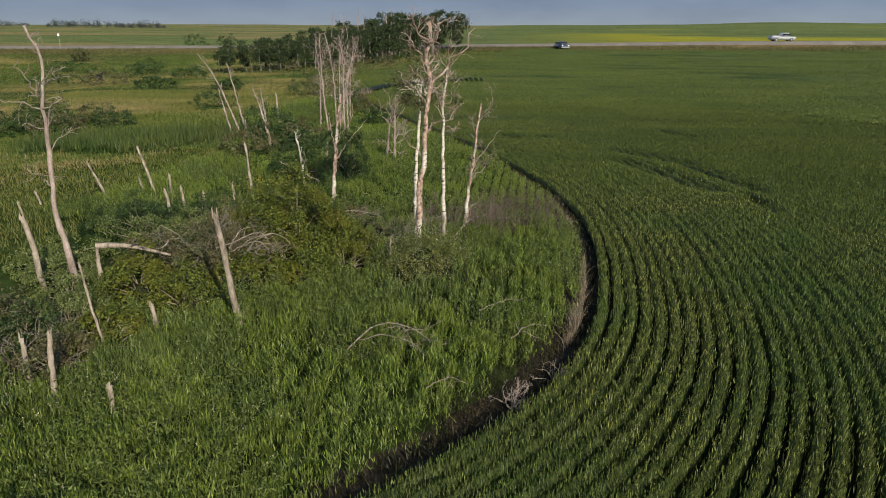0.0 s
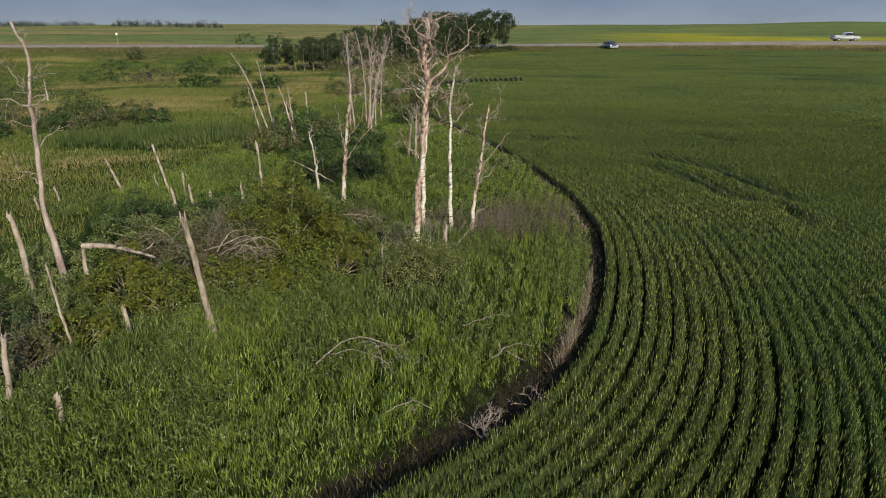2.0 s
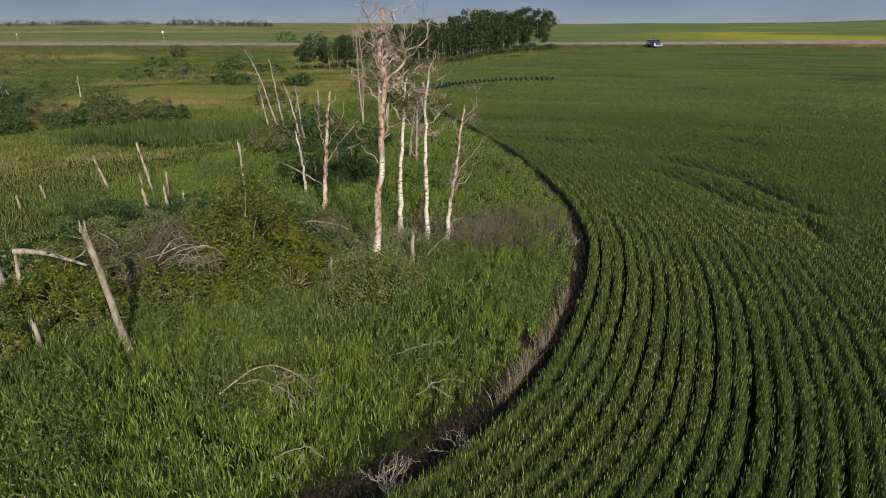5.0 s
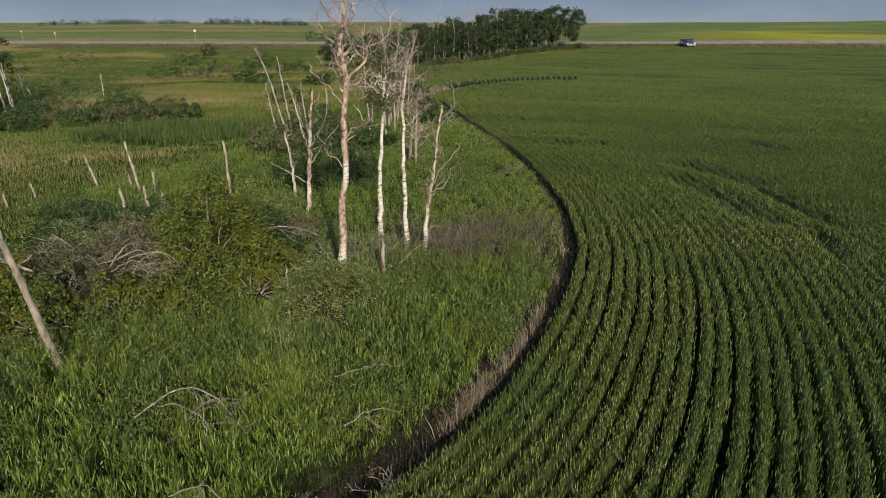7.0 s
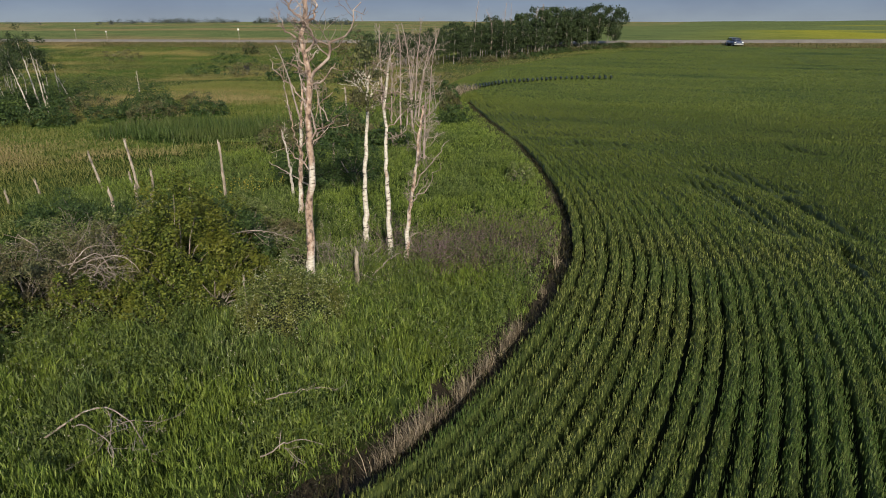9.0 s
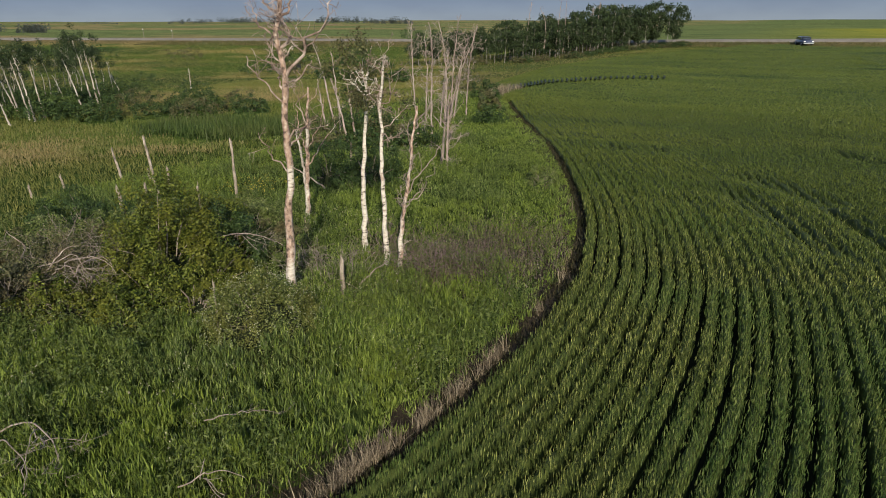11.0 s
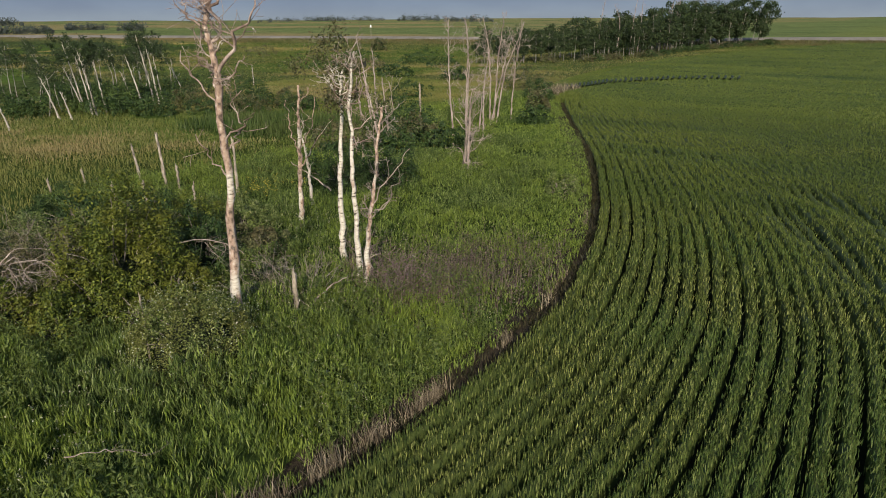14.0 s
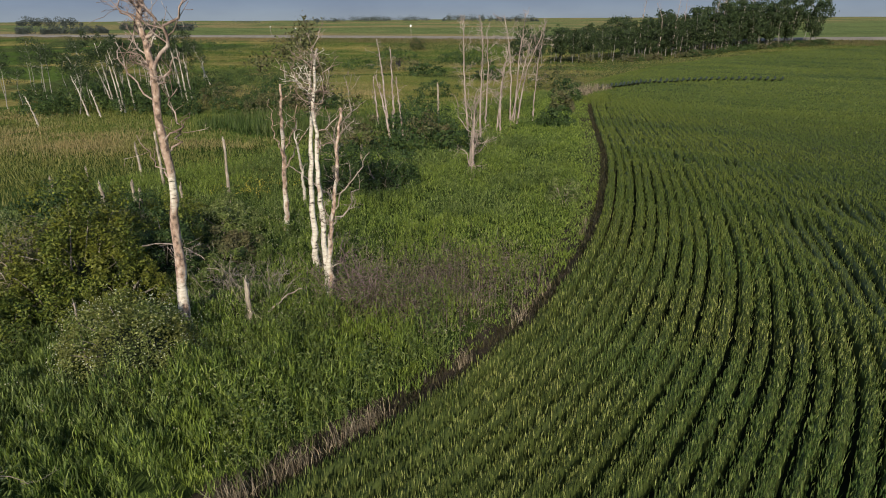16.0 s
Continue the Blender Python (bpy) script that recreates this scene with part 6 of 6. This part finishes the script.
# bushes along the road and in the far marsh
for k, (x, y, r, h) in enumerate([(-82, 112, 1.6, 2.6), (-84, 114, 1.4, 2.0), (-75, 141, 2.6, 2.6), (-68, 142, 2.2, 2.4), (-60, 143, 2.2, 2.0), (-46, 122, 2.4, 3.0), (-42, 120, 3.0, 2.4), (-49, 118, 2.6, 1.8), (-37, 118, 2.6, 2.4),
                                  (-62, 100, 3.0, 1.6), (-55, 88, 2.8, 1.4), (-43, 78, 2.6, 1.4), (-49, 70, 3.2, 1.5), (-57, 72, 3.0, 1.3), (-70, 92, 3.0, 1.6), (-38, 62, 2.0, 1.2), (-90, 88, 3.5, 2.2), (-104, 80, 4.0, 3.0), (-120, 86, 4.0, 2.6), (-30, 62, 1.4, 1.1)]):
    shrub(x, y, r, r, h, "dark green willow bush on the open prairie", MAT_DARKLEAF if k % 4 else MAT_OLIVE, 600 + k, 620, 0.30, 34, group="prairie bushes")


def treeline(x0, y0, x1, y1, h, n, seed, label):
    """A far belt of trees as one mass of leaf clumps, rounded crown by crown."""
    rng = np.random.default_rng(seed)
    span = math.hypot(x1 - x0, y1 - y0)
    crowns = max(14, int(span / (0.16 * h)))
    at = rng.random(crowns)
    size = h * rng.uniform(0.4, 1.0, crowns) * np.minimum(1, np.minimum(at, 1 - at) * 7 + 0.45)
    k = rng.integers(0, crowns, n)
    ball = rng.normal(0, 1, (n, 3))
    ball /= np.linalg.norm(ball, axis=1)[:, None]
    ball *= (rng.random(n) ** 0.4)[:, None]
    x = x0 + (x1 - x0) * at[k] + ball[:, 0] * size[k] * 0.55
    y = y0 + (y1 - y0) * at[k] + ball[:, 1] * size[k] * 0.55
    z = land(x, y) + size[k] * (0.45 + 0.55 * ball[:, 2])
    heap = Heap().add(*leaves(np.stack([x, y, z], -1), h * 0.11, rng, None, 0.9))
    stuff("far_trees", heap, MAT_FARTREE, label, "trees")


treeline(-312, 118, -293, 148, 4.6, 5000, 701, "dark belt of trees beyond the highway")
treeline(-382, 197, -370, 217, 4.6, 3000, 702, "dark clump of trees beyond the highway")
treeline(-326, 195, -318, 206, 5.2, 2000, 703, "small dark clump of trees beyond the highway")
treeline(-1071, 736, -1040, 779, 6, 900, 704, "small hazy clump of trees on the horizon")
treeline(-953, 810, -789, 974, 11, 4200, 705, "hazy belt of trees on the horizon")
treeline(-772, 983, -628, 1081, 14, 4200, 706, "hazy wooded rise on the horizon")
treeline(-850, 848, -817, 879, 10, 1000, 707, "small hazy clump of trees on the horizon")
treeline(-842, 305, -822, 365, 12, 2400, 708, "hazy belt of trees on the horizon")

# ---- road furniture and vehicle ----
def post_sign(x, y, h, wide, label):
    ob = thing("road_sign", x, y, gz(x, y), label, "sign", "", 20)
    part("post", Heap().add(*tube([(0, 0, -0.1), (0, 0, h)], [0.05, 0.05], 8)), MAT_DEADWOOD, ob)
    b = bmesh.new()
    bmesh.ops.create_cube(b, size=1, matrix=Matrix.Translation((0, -0.08, h + 0.1)) @ Matrix.Diagonal((wide, 0.05, wide * 1.25, 1)))
    bmesh.ops.bevel(b, geom=b.edges[:], offset=0.02, segments=2, affect="EDGES")
    me = bpy.data.meshes.new("panel")
    b.to_mesh(me)
    b.free()
    me.materials.append(MAT_WHITE)
    p = new("panel", me)
    p.parent = ob


MAT_WHITE = plain_material("white_paint", (0.78, 0.78, 0.76), 0.5)
post_sign(-101.0, 131.5, 2.7, 0.36, "white road sign on a wooden post beside the road")
post_sign(-145.5, 124.0, 2.6, 0.22, "small white road marker on a post")
post_sign(-136.6, 125.5, 2.2, 0.22, "small white road marker on a post")


def bm_part(name, bm, mat, parent, smooth=False):
    me = bpy.data.meshes.new(name)
    bm.to_mesh(me)
    bm.free()
    me.materials.append(mat)
    if smooth:
        for f in me.polygons:
            f.use_smooth = True
    ob = new(name, me)
    ob.parent = parent
    return ob


def box_bm(x0, x1, y0, y1, z0, z1, bevel=0.04, taper=1.0):
    b = bmesh.new()
    bmesh.ops.create_cube(b, size=1)
    for v in b.verts:
        k = taper if v.co.z > 0 else 1.0
        v.co = ((x0 + x1) / 2 + v.co.x * (x1 - x0) * (1 + (k - 1) * 0.6), (y0 + y1) / 2 + v.co.y * (y1 - y0) * k, z0 + (v.co.z + 0.5) * (z1 - z0))
    bmesh.ops.bevel(b, geom=b.edges[:], offset=bevel, segments=2, affect="EDGES")
    return b


def vehicle(name, x, y, z, rz, paint, label, length=4.7, pickup=False):
    ob = thing(name, x, y, z, label, "car" if not pickup else "pickup truck", "", rz)
    w, l = 0.92, length / 2
    body = bm_part("body", box_bm(-l, l, -w, w, 0.38, 1.0, 0.12), paint, ob, True)
    if pickup:
        bm_part("cab", box_bm(-0.6, 1.35, -w * 0.94, w * 0.94, 0.98, 1.82, 0.10, 0.82), paint, ob, True)
        bm_part("bed_wall", box_bm(-l + 0.05, -0.7, -w * 0.98, w * 0.98, 0.9, 1.22, 0.04), paint, ob)
        glass = ((-0.45, 1.2, 1.22, 1.68),)
    else:
        bm_part("cab", box_bm(-l + 0.2, l - 1.35, -w * 0.94, w * 0.94, 0.96, 1.62, 0.14, 0.78), paint, ob, True)
        glass = ((-l + 0.45, l - 1.7, 1.12, 1.5),)
    for gx0, gx1, gz0, gz1 in glass:
        for s in (-1, 1):
            bm_part("side_window", box_bm(gx0, gx1, s * w * 0.86 - 0.03, s * w * 0.86 + 0.05 * s + 0.03, gz0, gz1, 0.01), MAT_GLASS, ob)
        bm_part("windscreen", box_bm(gx1 + 0.02, gx1 + 0.24, -w * 0.74, w * 0.74, gz0, gz1, 0.02), MAT_GLASS, ob)
    for sx in (-l * 0.62, l * 0.62):
        for sy in (-1, 1):
            b = bmesh.new()
            bmesh.ops.create_cone(b, cap_ends=True, segments=20, radius1=0.36, radius2=0.36, depth=0.24, matrix=Matrix.Translation((sx, sy * (w - 0.1), 0.36)) @ Matrix.Rotation(radians(90), 4, "X"))
            bmesh.ops.bevel(b, geom=b.edges[:], offset=0.02, segments=1, affect="EDGES")
            tyre = bm_part("tyre", b, MAT_TYRE, ob)
            b = bmesh.new()
            bmesh.ops.create_cone(b, cap_ends=True, segments=16, radius1=0.22, radius2=0.2, depth=0.06, matrix=Matrix.Translation((sx, sy * (w + 0.03), 0.36)) @ Matrix.Rotation(radians(90), 4, "X"))
            bm_part("rim", b, MAT_STEEL, tyre)
    for sy in (-1, 1):
        bm_part("headlight", box_bm(l - 0.06, l + 0.03, sy * 0.68 - 0.18, sy * 0.68 + 0.18, 0.72, 0.9, 0.03), MAT_WHITE, ob)
    bm_part("bumper", box_bm(l - 0.08, l + 0.08, -w * 0.95, w * 0.95, 0.4, 0.6, 0.04), MAT_STEEL, ob)
    return ob


MAT_GLASS = plain_material("dark_glass", (0.02, 0.025, 0.03), 0.08, 0.0, 0.5)
MAT_TYRE = plain_material("tyre_rubber", (0.02, 0.02, 0.02), 0.85)
MAT_STEEL = plain_material("grey_metal", (0.42, 0.43, 0.45), 0.35, 0.8)
MAT_BLUE = plain_material("blue_paint", (0.05, 0.065, 0.115), 0.3, 0.3, 0.6)
CAR = (6.0, 145.0)
vehicle("car", CAR[0], CAR[1], gz(*CAR), -72, MAT_BLUE, "blue-grey car stopped beside the highway")

MAT_TRUCK = plain_material("silver_truck_paint", (0.36, 0.38, 0.41), 0.35, 0.0, 0.5)
vehicle("pickup_truck", 56.0, 161.5, gz(56.0, 161.5) + 0.14, 10, MAT_TRUCK, "silver pickup truck on the highway", 5.6, True)

box_post = thing("nest_box", -51, 72, gz(-51, 72), "dark box on a short post in the marsh", "box")
part("post", Heap().add(*tube([(0, 0, -0.1), (0, 0, 0.5)], [0.08, 0.08], 8)), MAT_TWIG, box_post)
bm_part("body", box_bm(-0.25, 0.25, -0.25, 0.25, 0.45, 1.15, 0.03), MAT_TYRE, box_post)
